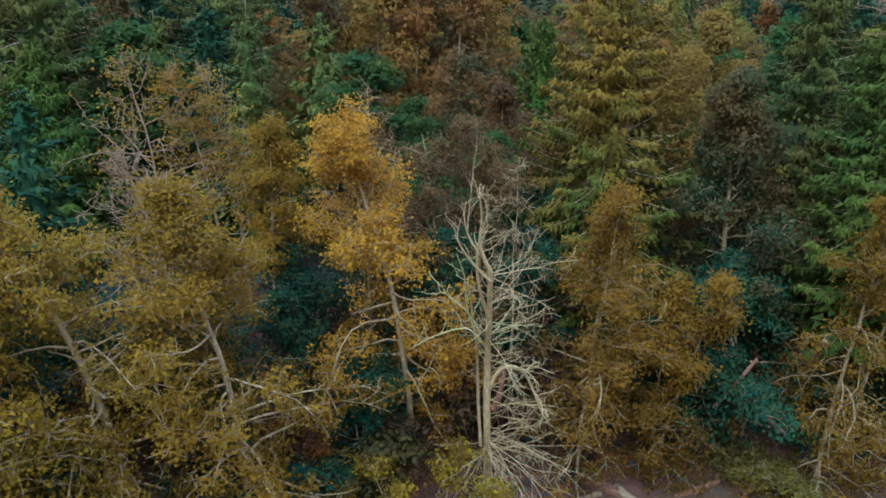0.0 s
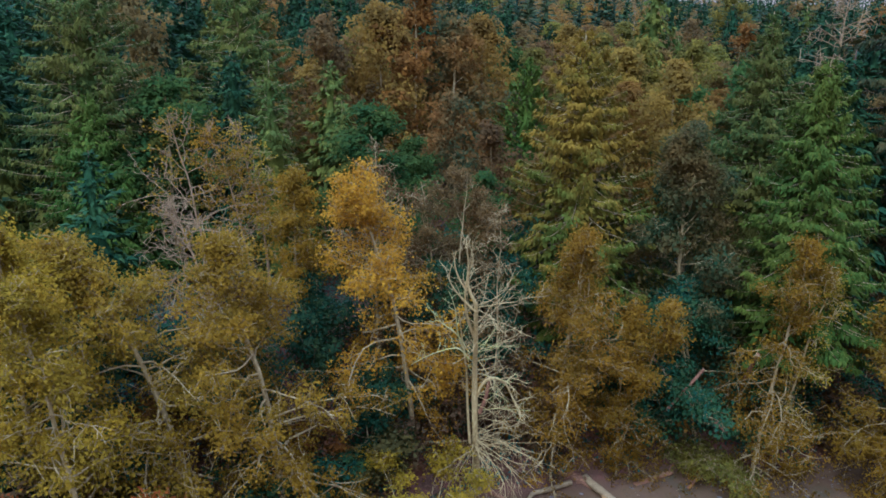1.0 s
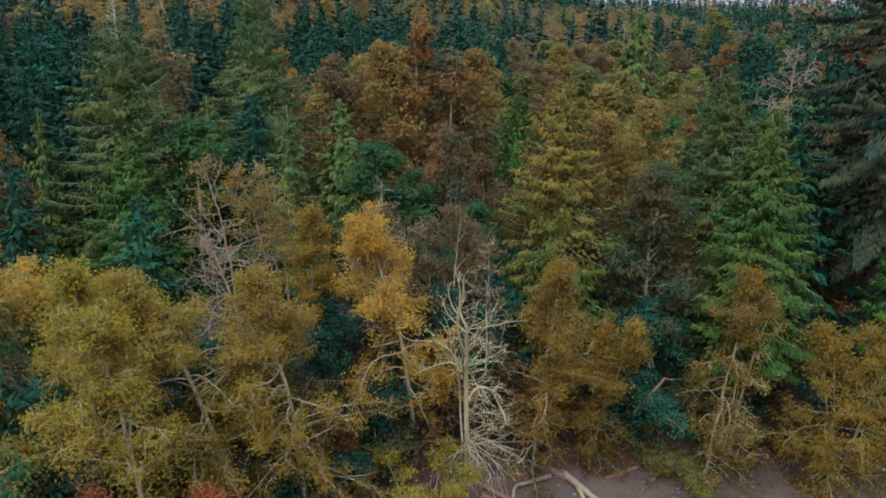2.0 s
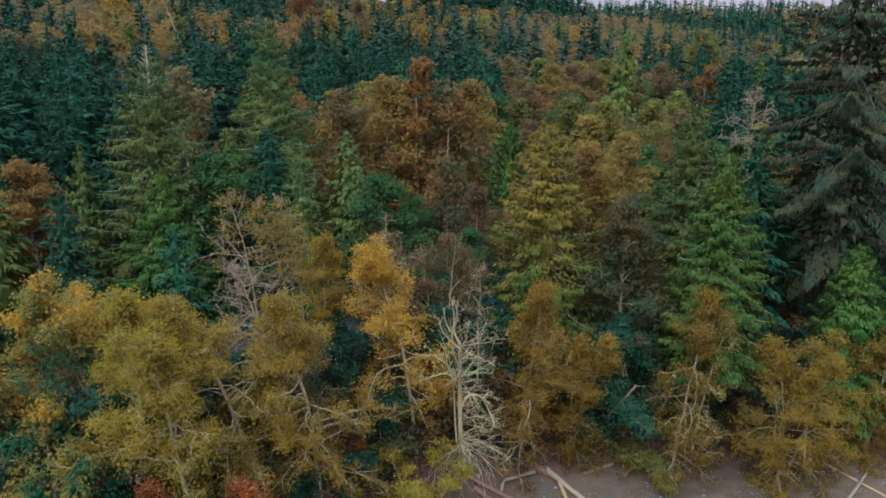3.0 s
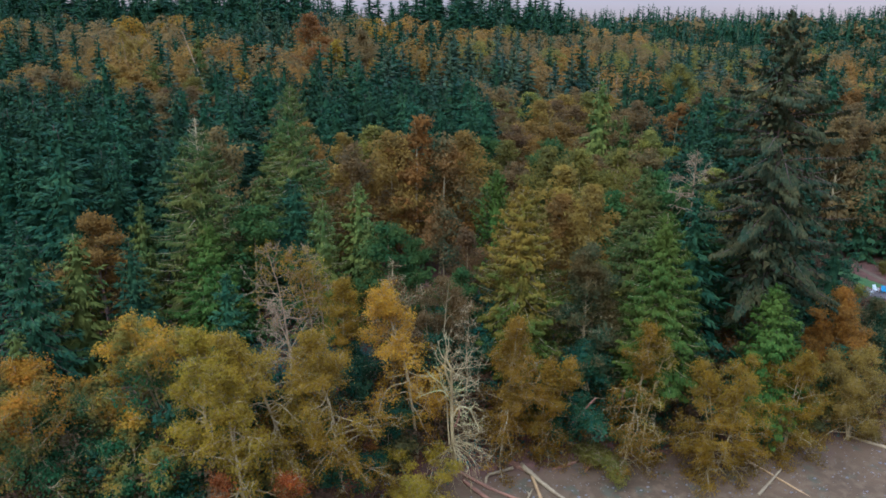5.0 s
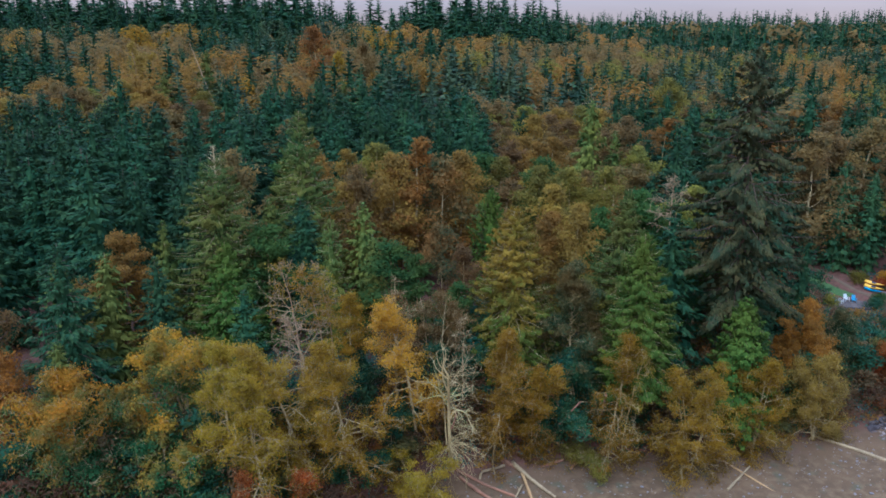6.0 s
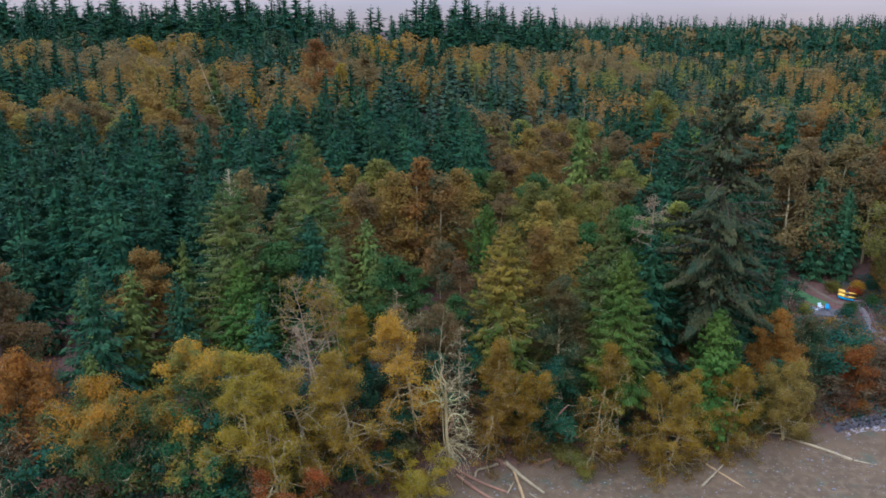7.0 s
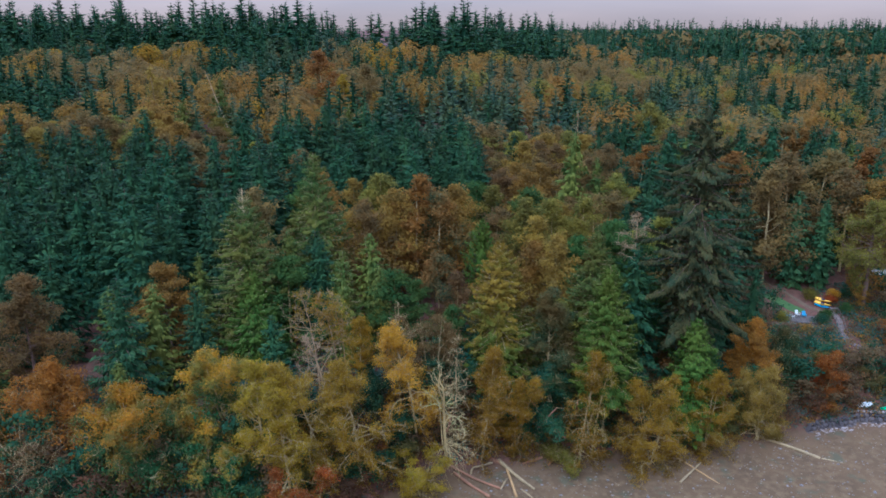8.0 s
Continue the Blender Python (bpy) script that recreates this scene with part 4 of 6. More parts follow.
# a tall fan of bare pale stems and a leaning dead pole on the hill
fan = plant("alder_tree", broadleaf(140, h=25.0, r=0.32, stems=7, stem_spread=0.16, crown_from=0.3, spread=4.2, limbs=70, branches=5, twigs=4, leaves=3.5, leaf=0.3, up=(25, 70), skin=50, skin_leaf=0.26, sides=(5, 3, 3), twig_wood=0.3), M["greywood"], M["bronze"],
            "tall half-bare alder with a fan of pale stems", "tree", -92.0, 205.0, group="trees of the wood")
pole_line = grow(np.random.default_rng(141), (-62.0, 187.0, on_ground(-62, 187) - 0.4), (-0.32, 0, 1), 29.0, 10, 0, 0.015)
pv, pq = tube_arrays([(pole_line, np.linspace(0.34, 0.08, 11), 7)] + [(grow(np.random.default_rng(150 + i), pole_line[5 + i], (0.8 * (-1) ** i, 0.2, 0.3), 1.4, 3), (0.07, 0.06, 0.05, 0.02), 4) for i in range(4)])
tagged(new("dead_tree", mesh_of("dead_tree", pv, pq, M["greywood"], True)), "tall bare dead trunk leaning against a cedar", "tree", "trees of the wood")

TAKEN = [(o.matrix_basis.translation.x, o.matrix_basis.translation.y) for o in scene.objects if o.parent is None and o.type == "EMPTY"]


def patch(x, y, size, seed):
    """A smooth random value from 0 to 1, for stands of one kind."""
    return min(1.0, max(0.0, 0.5 + 0.75 * noise.noise(Vector((x / size + seed * 17.3, y / size, seed * 5.1)))))


# stands of one kind on the hill, each round a place
STANDS = [(k, x, y) for k, places in {
    "fir": ((-214, 369), (-189, 380), (-143, 240), (-105, 172), (-94, 303), (-128, 212), (115, 297), (177, 413), (150, 260), (60, 225), (215, 330)),
    "cedar": ((-61, 190), (-66, 311), (30, 261), (19, 206), (29, 190), (4, 214), (266, 456), (120, 202), (123, 183), (132, 173), (116, 340), (96, 250)),
    "ochre": ((-181, 281), (-127, 331), (-32, 217), (-50, 199), (-129, 186), (-110, 152), (-29, 335), (-66, 205)),
    "bronze": ((-104, 239), (-110, 218), (-87, 230), (-9, 244), (25, 335), (-80, 212)),
    "rust": ((-60, 228), (-51, 273), (-43, 205), (-16, 342), (-4, 396), (-82, 158), (9, 415), (43, 254), (96, 429), (65, 210), (192, 349), (176, 294), (139, 204)),
    "brown": ((-139, 284), (-37, 262), (-28, 246), (20, 394), (64, 336), (97, 345), (198, 520), (-115, 268), (84, 300), (240, 400)),
    "yellow": ((73, 284), (146, 375), (73, 190), (210, 435), (104, 315)),
    "maple": ((118, 227),),
}.items() for x, y in places]


def kind_here(x, y, rng):
    """What grows where, and how tall."""
    u = 0.62 * patch(x, y, 16, 1) + 0.38 * rng.random()
    w = rng.random()
    if 58 < y < 146 and x < -26 - 0.05 * (y - 60):
        k = "fir" if w < 0.93 or y < 110 else "brown"
        return k, rng.uniform(19, 27) if k == "fir" else rng.uniform(16, 20)
    if 112 < y < 172 and -50 < x < 12:
        return ("fir" if w < 0.75 else "fir_green"), rng.uniform(19, 25)
    if y <= 74 and x < -4:
        k = "cedar" if u < 0.42 else "fir" if u < 0.56 else "green" if u < 0.66 else "fir"
        return k, rng.uniform(14, 19)
    if y <= 112 and x < 40:
        k = "bronze" if u < 0.45 else "brown" if u < 0.55 else "rust" if u < 0.63 else "yellow" if u < 0.70 else "green"
        return k, rng.uniform(14, 20)
    if y < 172 and x < 45:
        k = "bronze" if u < 0.4 else "brown" if u < 0.55 else "yellow" if u < 0.64 else "fir" if u < 0.8 else "cedar"
        return k, rng.uniform(14, 20)
    if x > 45 and y < 170:
        k = "fir" if u < 0.56 else "brown" if u < 0.68 else "cedar" if u < 0.76 else "rust"
        return k, rng.uniform(17, 25)
    if y > 350 + 26 * (patch(x, y, 40, 6) - 0.3) and x < 70:
        low = 9 if -66 < x < -12 else 2 if x > -12 else 0
        return ("fir" if w < 0.93 else "cedar"), rng.uniform(20, 31) + 8 * (rng.random() < 0.3) - low
    # stands on the hill
    wob = 14 * (patch(x, y, 14, 4) - 0.5)
    near = min(STANDS, key=lambda q: (q[1] - x + wob) ** 2 + (0.6 * (q[2] - y) + wob) ** 2)
    far_off = math.hypot(near[1] - x + wob, 0.6 * (near[2] - y) + wob)
    if far_off < 19 and w < 0.72:
        k = near[0] if near[0] != "ochre" or w > 0.5 else "brown" if w < 0.2 else "bronze"
    elif x < 0.03 * y:
        k = "fir" if u < 0.60 else "cedar" if u < 0.68 else "bronze" if w < 0.5 else "brown"
    else:
        k = "fir" if u < 0.42 else "brown" if u < 0.58 else "cedar" if u < 0.66 else "rust" if w < 0.35 else "bronze" if w < 0.7 else "yellow"
    return k, rng.uniform(16, 25) if k in ("fir", "cedar") else rng.uniform(13, 20)


def clear_here(x, y):
    """The garden slope with its lawn, path and steps stays open."""
    return 56 < x < 120 and y < 92 and y - float(shore(x)) < 34


rng = random.Random(7)
for step, y0, y1 in ((7.0, 34, 80), (7.6, 80, 172)):
    y = y0
    while y < y1:
        half = 16 + (y + 62) * 0.60
        x = -half
        while x < half:
            px, py = x + rng.uniform(-0.42, 0.42) * step, y + rng.uniform(-0.42, 0.42) * step
            x += step
            d = py - float(shore(px))
            if d < 9 or clear_here(px, py) or any((px - a) ** 2 + (py - b) ** 2 < 26 for a, b in TAKEN):
                continue
            k, tall = kind_here(px, py, rng)
            if k == "fir" and px < -26 and py < 150 and rng.random() < 0.28:
                continue
            k = {"maple": "orange"}.get(k, k)
            wood_tree(k, px, py, on_ground(px, py) + tall * min(1.0, 0.45 + d / 50), wide=rng.uniform(1.1, 1.45))
        y += step


# ---- the far woods: joined by kind ----
def far_wood(name, tint, label):
    """Every far tree of one look as one mesh."""
    vs, fs, ns, base = [], [], [], 0
    for (x, y, tall, wide, k, light) in FAR[tint]:
        pv, pf, pn = light[int(k * len(light)) % len(light)]
        c, s = math.cos(k * 40), math.sin(k * 40)
        v = pv * (tall * wide, tall * wide, tall)
        vs.append(np.stack([v[:, 0] * c - v[:, 1] * s + x, v[:, 0] * s + v[:, 1] * c + y, v[:, 2] + on_ground(x, y) - 0.3], -1))
        ns.append(np.stack([pn[:, 0] * c - pn[:, 1] * s, pn[:, 0] * s + pn[:, 1] * c, pn[:, 2]], -1))
        fs.append(pf + base)
        base += len(v)
    if vs:
        tagged(new(name, leaf_mesh(name, (np.concatenate(vs), np.concatenate(fs), np.concatenate(ns)), M[tint])), label, "forest", kind="stuff")


def far_dome(seed, blades, leaf, bumps=20):
    """A far broadleaved crown, 1 high: leaf sprays laid over a bumpy dome."""
    rng = np.random.default_rng(seed)
    crown = Crown(rng)
    d = unit(rng.normal(size=(blades, 3)) + (0, 0, 0.35))
    form = np.ones(blades)
    for _ in range(bumps):
        q = unit(rng.normal(size=3) + (0, 0, 0.3))
        form += rng.uniform(0.05, 0.32) * np.maximum(0, d @ q) ** rng.uniform(14, 34)
    form *= np.where(rng.random(blades) < 0.85, rng.uniform(0.94, 1.04, blades), rng.uniform(0.7, 1.12, blades))
    middle = np.array((0.0, 0.0, 0.62))
    at = middle + d * (0.27, 0.27, 0.30) * form[:, None]
    way = np.cross(d, rng.normal(size=(blades, 3))) + d * 0.2 + (0, 0, -0.3)
    crown.blades(at, way, leaf * 1.3, leaf, middle - (0, 0, 0.1), loose=0.3)
    return crown.done()


def far_spire(seed, blades, leaf):
    """A far conifer, 1 high: level boughs in uneven tiers round a stem, with hanging inner sprays behind them."""
    rng = np.random.default_rng(seed)
    crown = Crown(rng)
    tiers = 22
    for n, near, reach, hung in ((blades, 0.5, 0.62, 0.25), (blades // 2, 0.1, 0.5, 0.75)):
        v = 0.985 - rng.random(n) ** 0.85 * 0.90
        v = np.clip((np.floor(v * tiers) + 0.5) / tiers + rng.normal(size=n) * 0.010, 0.03, 0.99)
        bough = np.floor(rng.random(n) * 7)
        az = bough * 0.898 + np.floor(v * tiers) * 1.7 + rng.normal(size=n) * 0.2
        d = np.stack([np.cos(az), np.sin(az), np.zeros(n)], -1)
        reached = 0.75 + 0.5 * ((bough * 37.7 + np.floor(v * tiers) * 11.3 + seed) % 1.0)
        r = (4.3 * (1 - v) ** 0.72 + 0.15) * reached
        at = d * (r * near * rng.uniform(0.2, 1.2, n))[:, None] + np.stack([np.zeros(n), np.zeros(n), 20 * v - 0.12 * r], -1)
        way = d + np.cross(d, (0, 0, 1)) * rng.normal(size=(n, 1)) * 0.5 + np.stack([np.zeros(n), np.zeros(n), -0.3 + 1.6 * v ** 5], -1)
        size = (reach * r + 4 * leaf)[:, None]
        crown.fronds(at, way, size, size * 0.52, d, rng.random(n) < hung)
    crown.skirt(lambda q: (0, 0, 2 + 17.2 * q), lambda q: 0.9 * (1 - q) + 0.05, 5, 5, 0.3)
    v, f, n = crown.done()
    return v / 20, f, n


NEAR_LIGHT = ([far_spire(s, 240, 0.085) for s in (201, 202, 203, 204)], [far_dome(s, 500, 0.046) for s in (205, 206, 207, 208)])
MID_LIGHT = ([far_spire(s, 165, 0.10) for s in (211, 212, 213, 214)], [far_dome(s, 290, 0.06) for s in (215, 216, 217, 218)])
CREST = [far_spire(s, 110, 0.10) for s in (231, 232, 233)]
FAR_LIGHT = ([far_spire(s, 60, 0.16) for s in (221, 222, 223)], [far_dome(s, 60, 0.13, 8) for s in (225, 226, 227)])
FAR = {k: [] for k in ("fir", "far_cedar", "rust", "brown", "bronze", "ochre", "yellow", "maple")}
nr = np.random.default_rng(5)
for step, y0, y1, lights in ((8.6, 172, 330, NEAR_LIGHT), (8.6, 330, 380, MID_LIGHT), (10.0, 380, 470, MID_LIGHT), (12.5, 470, 540, FAR_LIGHT), (9.0, 540, 650, FAR_LIGHT), (12.5, 650, 800, FAR_LIGHT), (24.0, 800, 1900, FAR_LIGHT)):
    for y in np.arange(y0, y1, step):
        half = 16 + (y + 62) * 0.60
        for x in np.arange(-half, half, step):
            px, py = x + nr.uniform(-0.45, 0.45) * step, y + nr.uniform(-0.45, 0.45) * step
            if any((px - a) ** 2 + (py - b) ** 2 < 20 for a, b in TAKEN) or (py > 470 and px < 0.10 * py):
                continue
            k, tall = kind_here(px, py, nr)
            if py > 470:
                k = "fir" if nr.random() < (0.55 if py < 540 else 0.85) else ("brown", "far_cedar", "brown", "rust")[int(nr.integers(4 if py < 540 else 2))]
                tall = nr.uniform(14, 26) if k == "fir" else nr.uniform(15, 20)
                if 590 < py < 650:
                    # the wooded crest on the skyline
                    tall = nr.uniform(62, 73) - on_ground(px, py)
                    k = "fir"
                elif py > 540:
                    tall = nr.uniform(54, 64) - on_ground(px, py)
            k = {"orange": "maple", "fir_green": "fir", "green": "brown", "cedar": "far_cedar"}.get(k, k)
            FAR[k].append((px, py, tall, nr.uniform(0.85, 1.2) * (1 + max(0, step - 9) * 0.035) * (0.75 if 590 < py < 650 else 1.3 if py > 340 and k == "fir" else 1), nr.random(), CREST if 590 < py < 650 else lights[0 if k in ("fir", "far_cedar") else 1]))
for tint, label in (("fir", "dark firs on the far hill and its ridge"), ("far_cedar", "olive cedars on the far hill"), ("rust", "rust-brown autumn trees on the far hill"),
                    ("brown", "brown half-bare trees on the far hill"), ("ochre", "ochre autumn trees on the far hill"), ("bronze", "bronze-brown autumn trees on the far hill"), ("yellow", "yellow autumn trees on the far hill"), ("maple", "orange and green trees on the far hill")):
    far_wood("far_" + {"fir": "firs", "far_cedar": "cedars", "maple": "maples"}.get(tint, tint + "_trees"), tint, label)


# ---- thickets and undergrowth on the bank ----
def bush_kind(seed, **k):
    how = dict(h=5.0, r=0.06, stems=5, stem_spread=0.35, crown_from=0.05, spread=1.9, limbs=18, branches=3, twigs=3, leaves=7, leaf=0.2, sides=(3, 3, 0), leaf_jit=0.3, up=(0, 65), skin=50, skin_leaf=0.24, skin_size=1.1, limb_wood=0.1)
    how.update(k)
    return broadleaf(seed, **how)


STOCK["bush_green"] = [stock("shrub", bush_kind(s), "bark", "maple_green", "dark green shrub on the bank", "shrub") for s in (301, 302)]
STOCK["bush_brown"] = [stock("shrub", bush_kind(s, leaves=4, skin=40), "bark", "heath", "brown bramble thicket on the bank", "shrub") for s in (303, 304)]
STOCK["bush_rust"] = [stock("shrub", bush_kind(s), "bark", "rust", "rust-coloured shrub on the bank", "shrub") for s in (305,)]
STOCK["bush_olive"] = [stock("shrub", bush_kind(s), "bark", "bush_olive", "olive yellow shrub on the bank", "shrub") for s in (306,)]
rng = random.Random(12)
y = 14.0
while y < 92:
    x = -66.0
    while x < 104:
        px, py = x + rng.uniform(-1.6, 1.6), y + rng.uniform(-1.6, 1.6)
        x += 4.4
        d = py - float(shore(px))
        if d < (0.3 if px > 26 else 1.2) or d > 36 or (d > 14 and px < 50) or (65.5 < px < 81 and 76.5 < py < 89) or (74 < px < 79.5 and 65 < py < 84):
            continue
        u = 0.65 * patch(px, py, 9, 3) + 0.35 * rng.random()
        k = "bush_green" if u < 0.46 else "bush_brown" if u < 0.60 else "bush_rust" if u < 0.66 else "bush_brown" if u < 0.72 else "bush_green"
        if px > 56 and u > 0.5:
            k = "bush_rust" if u < 0.58 else "bush_brown" if u < 0.68 else "bush_green"
        elif px > 56 and u > 0.36:
            k = "bush_brown"
        if 28 < px < 60 and d < 4:
            k = "bush_brown" if u < 0.45 else "bush_olive" if u < 0.6 else "bush_green"
        if -8 < px < 6 and d < 2.5:
            k = "bush_brown"
        tall = rng.uniform(2.8, 6.4) * min(1.0, 0.4 + d / 8)
        if k == "bush_green" and px < 50:
            tall *= 1.35
        if 62 < px < 83 and 66 < py < 79:
            tall = rng.uniform(1.1, 1.9)
        wood_tree(k, px, py, on_ground(px, py) + tall, wide=rng.uniform(1.0, 1.4))
    y += 4.6
# a closer row along the foot of the bank
x = -62.0
while x < 100:
    for d in (rng.uniform(0.6, 1.8), rng.uniform(3.0, 4.6), rng.uniform(5.6, 8.0)):
        px = x + rng.uniform(-1.3, 1.3)
        if (d < 2.4 and (0 < px < 20 or px > 58)) or rng.random() < 0.15:
            continue
        py = float(shore(px)) + d
        u = rng.random()
        k = ("bush_brown", "bush_green", "bush_olive")[0 if u < 0.45 else 1 if u < 0.92 else 2]
        wood_tree(k, px, py, on_ground(px, py) + rng.uniform(1.8, 3.4) + 0.35 * d, wide=rng.uniform(1.2, 1.7))
    x += 3.4


for ob in [o for kind in STOCK.values() for o in kind if o.name not in used_stock]:
    for o in (*ob.children_recursive, ob):
        bpy.data.objects.remove(o)


def ground_cover(name, tint, label, amount, seed, pick):
    """Low leafy growth over the bank."""
    g = np.random.default_rng(seed)
    x, d = g.uniform(-66, 104, amount), g.uniform(0.6, 36, amount) ** 1.0
    y = shore(x) + d
    keep = pick(x, y, d)
    x, y = x[keep], y[keep]
    n = 46
    at = np.stack([x, y, ground_z(x, y)], -1)[:, None] + g.normal(size=(len(x), n, 3)) * (0.75, 0.75, 0.28) + (0, 0, 0.35)
    heart = np.repeat(np.stack([x, y, ground_z(x, y) - 1.0], -1), n, axis=0)
    crown = Crown(g)
    crown.blades(at.reshape(-1, 3), g.normal(size=(len(x) * n, 3)) * (0.8, 0.8, 0.35) + (0, 0, 0.3), 0.34, 0.3, heart)
    tagged(new(name, leaf_mesh(name, crown.done(), M[tint])), label, "undergrowth", kind="stuff")


def off_garden(x, y, d):
    """Clear of the lawn and patio, and of the winding steps."""
    steps_x = np.interp(y, (66.2, 68.6, 71.6, 75.0, 78.6, 81.4), (76.2, 75.4, 75.6, 77.0, 78.2, 78.6))
    return ~(((x > 65.5) & (x < 80) & (y > 76) & (y < 90)) | ((np.abs(x - steps_x) < 1.3) & (y > 65) & (y < 84)))


ground_cover("undergrowth", "undergrowth", "dark green fern and salal undergrowth on the bank", 2600, 41, off_garden)
ground_cover("brambles", "heath", "brown brambles and dead stalks on the bank", 1100, 42, off_garden)
ground_cover("garden_brambles", "rust", "rust-red brambles on the garden slope", 1500, 43, lambda x, y, d: off_garden(x, y, d) & (x > 58) & (d < 28))
ground_cover("garden_ivy", "maple_green", "dark green ivy on the garden slope", 1300, 44, lambda x, y, d: off_garden(x, y, d) & (x > 58) & (d < 30))


# ---- the bleached dead snag leaning out over the beach ----
def bough_lines(rng, base, count, lo, hi, az, az_spread, length, el, droop, wander, r0, subs=4):
    """Bare boughs off a line, between the fractions lo and hi, with side twigs."""
    out = []
    for i in range(count):
        p, _ = along_line(base, lo + (hi - lo) * (i + rng.random()) / count)
        a = rng.normal(az, az_spread)
        L = length * rng.uniform(0.5, 1.25)
        line = grow(rng, p, ring_way(a, radians(rng.normal(el, 14))), L, 9, droop, wander)
        out.append((line, np.linspace(r0 * rng.uniform(0.7, 1.2), 0.012, 10), 5))
        for s in range(subs):
            q, d = along_line(line, 0.25 + 0.72 * (s + rng.random()) / subs)
            tw = grow(rng, q, unit(d + rng.normal(size=3) * 0.65), L * rng.uniform(0.16, 0.42), 5, droop, wander * 1.2)
            out.append((tw, np.linspace(r0 * 0.42, 0.007, 6), 4))
            if rng.random() < 0.7:
                q2, d2 = along_line(tw, rng.uniform(0.3, 0.9))
                out.append((grow(rng, q2, unit(d2 + rng.normal(size=3) * 0.7), L * rng.uniform(0.08, 0.2), 3, droop, wander), np.linspace(0.013, 0.006, 4), 3))
    return out


def bough_groups(rng, base, count, *how):
    """The same, a group of lines for every bough."""
    out = []
    for line in bough_lines(rng, base, count, *how):
        if line[2] == 5:
            out.append([])
        out[-1].append(line)
    return out


def eased(points, n=16):
    """A smooth line through a few points."""
    p = np.array(points, float)
    t = np.linspace(0, len(p) - 1, n)
    i = np.clip(t.astype(int), 0, len(p) - 2)
    f = (t - i)[:, None]
    prev, nxt = p[np.maximum(i - 1, 0)], p[np.minimum(i + 2, len(p) - 1)]
    a, b = p[i], p[i + 1]
    return 0.5 * (2 * a + (b - prev) * f + (2 * prev - 5 * a + 4 * b - nxt) * f ** 2 + (3 * a - prev - 3 * b + nxt) * f ** 3)


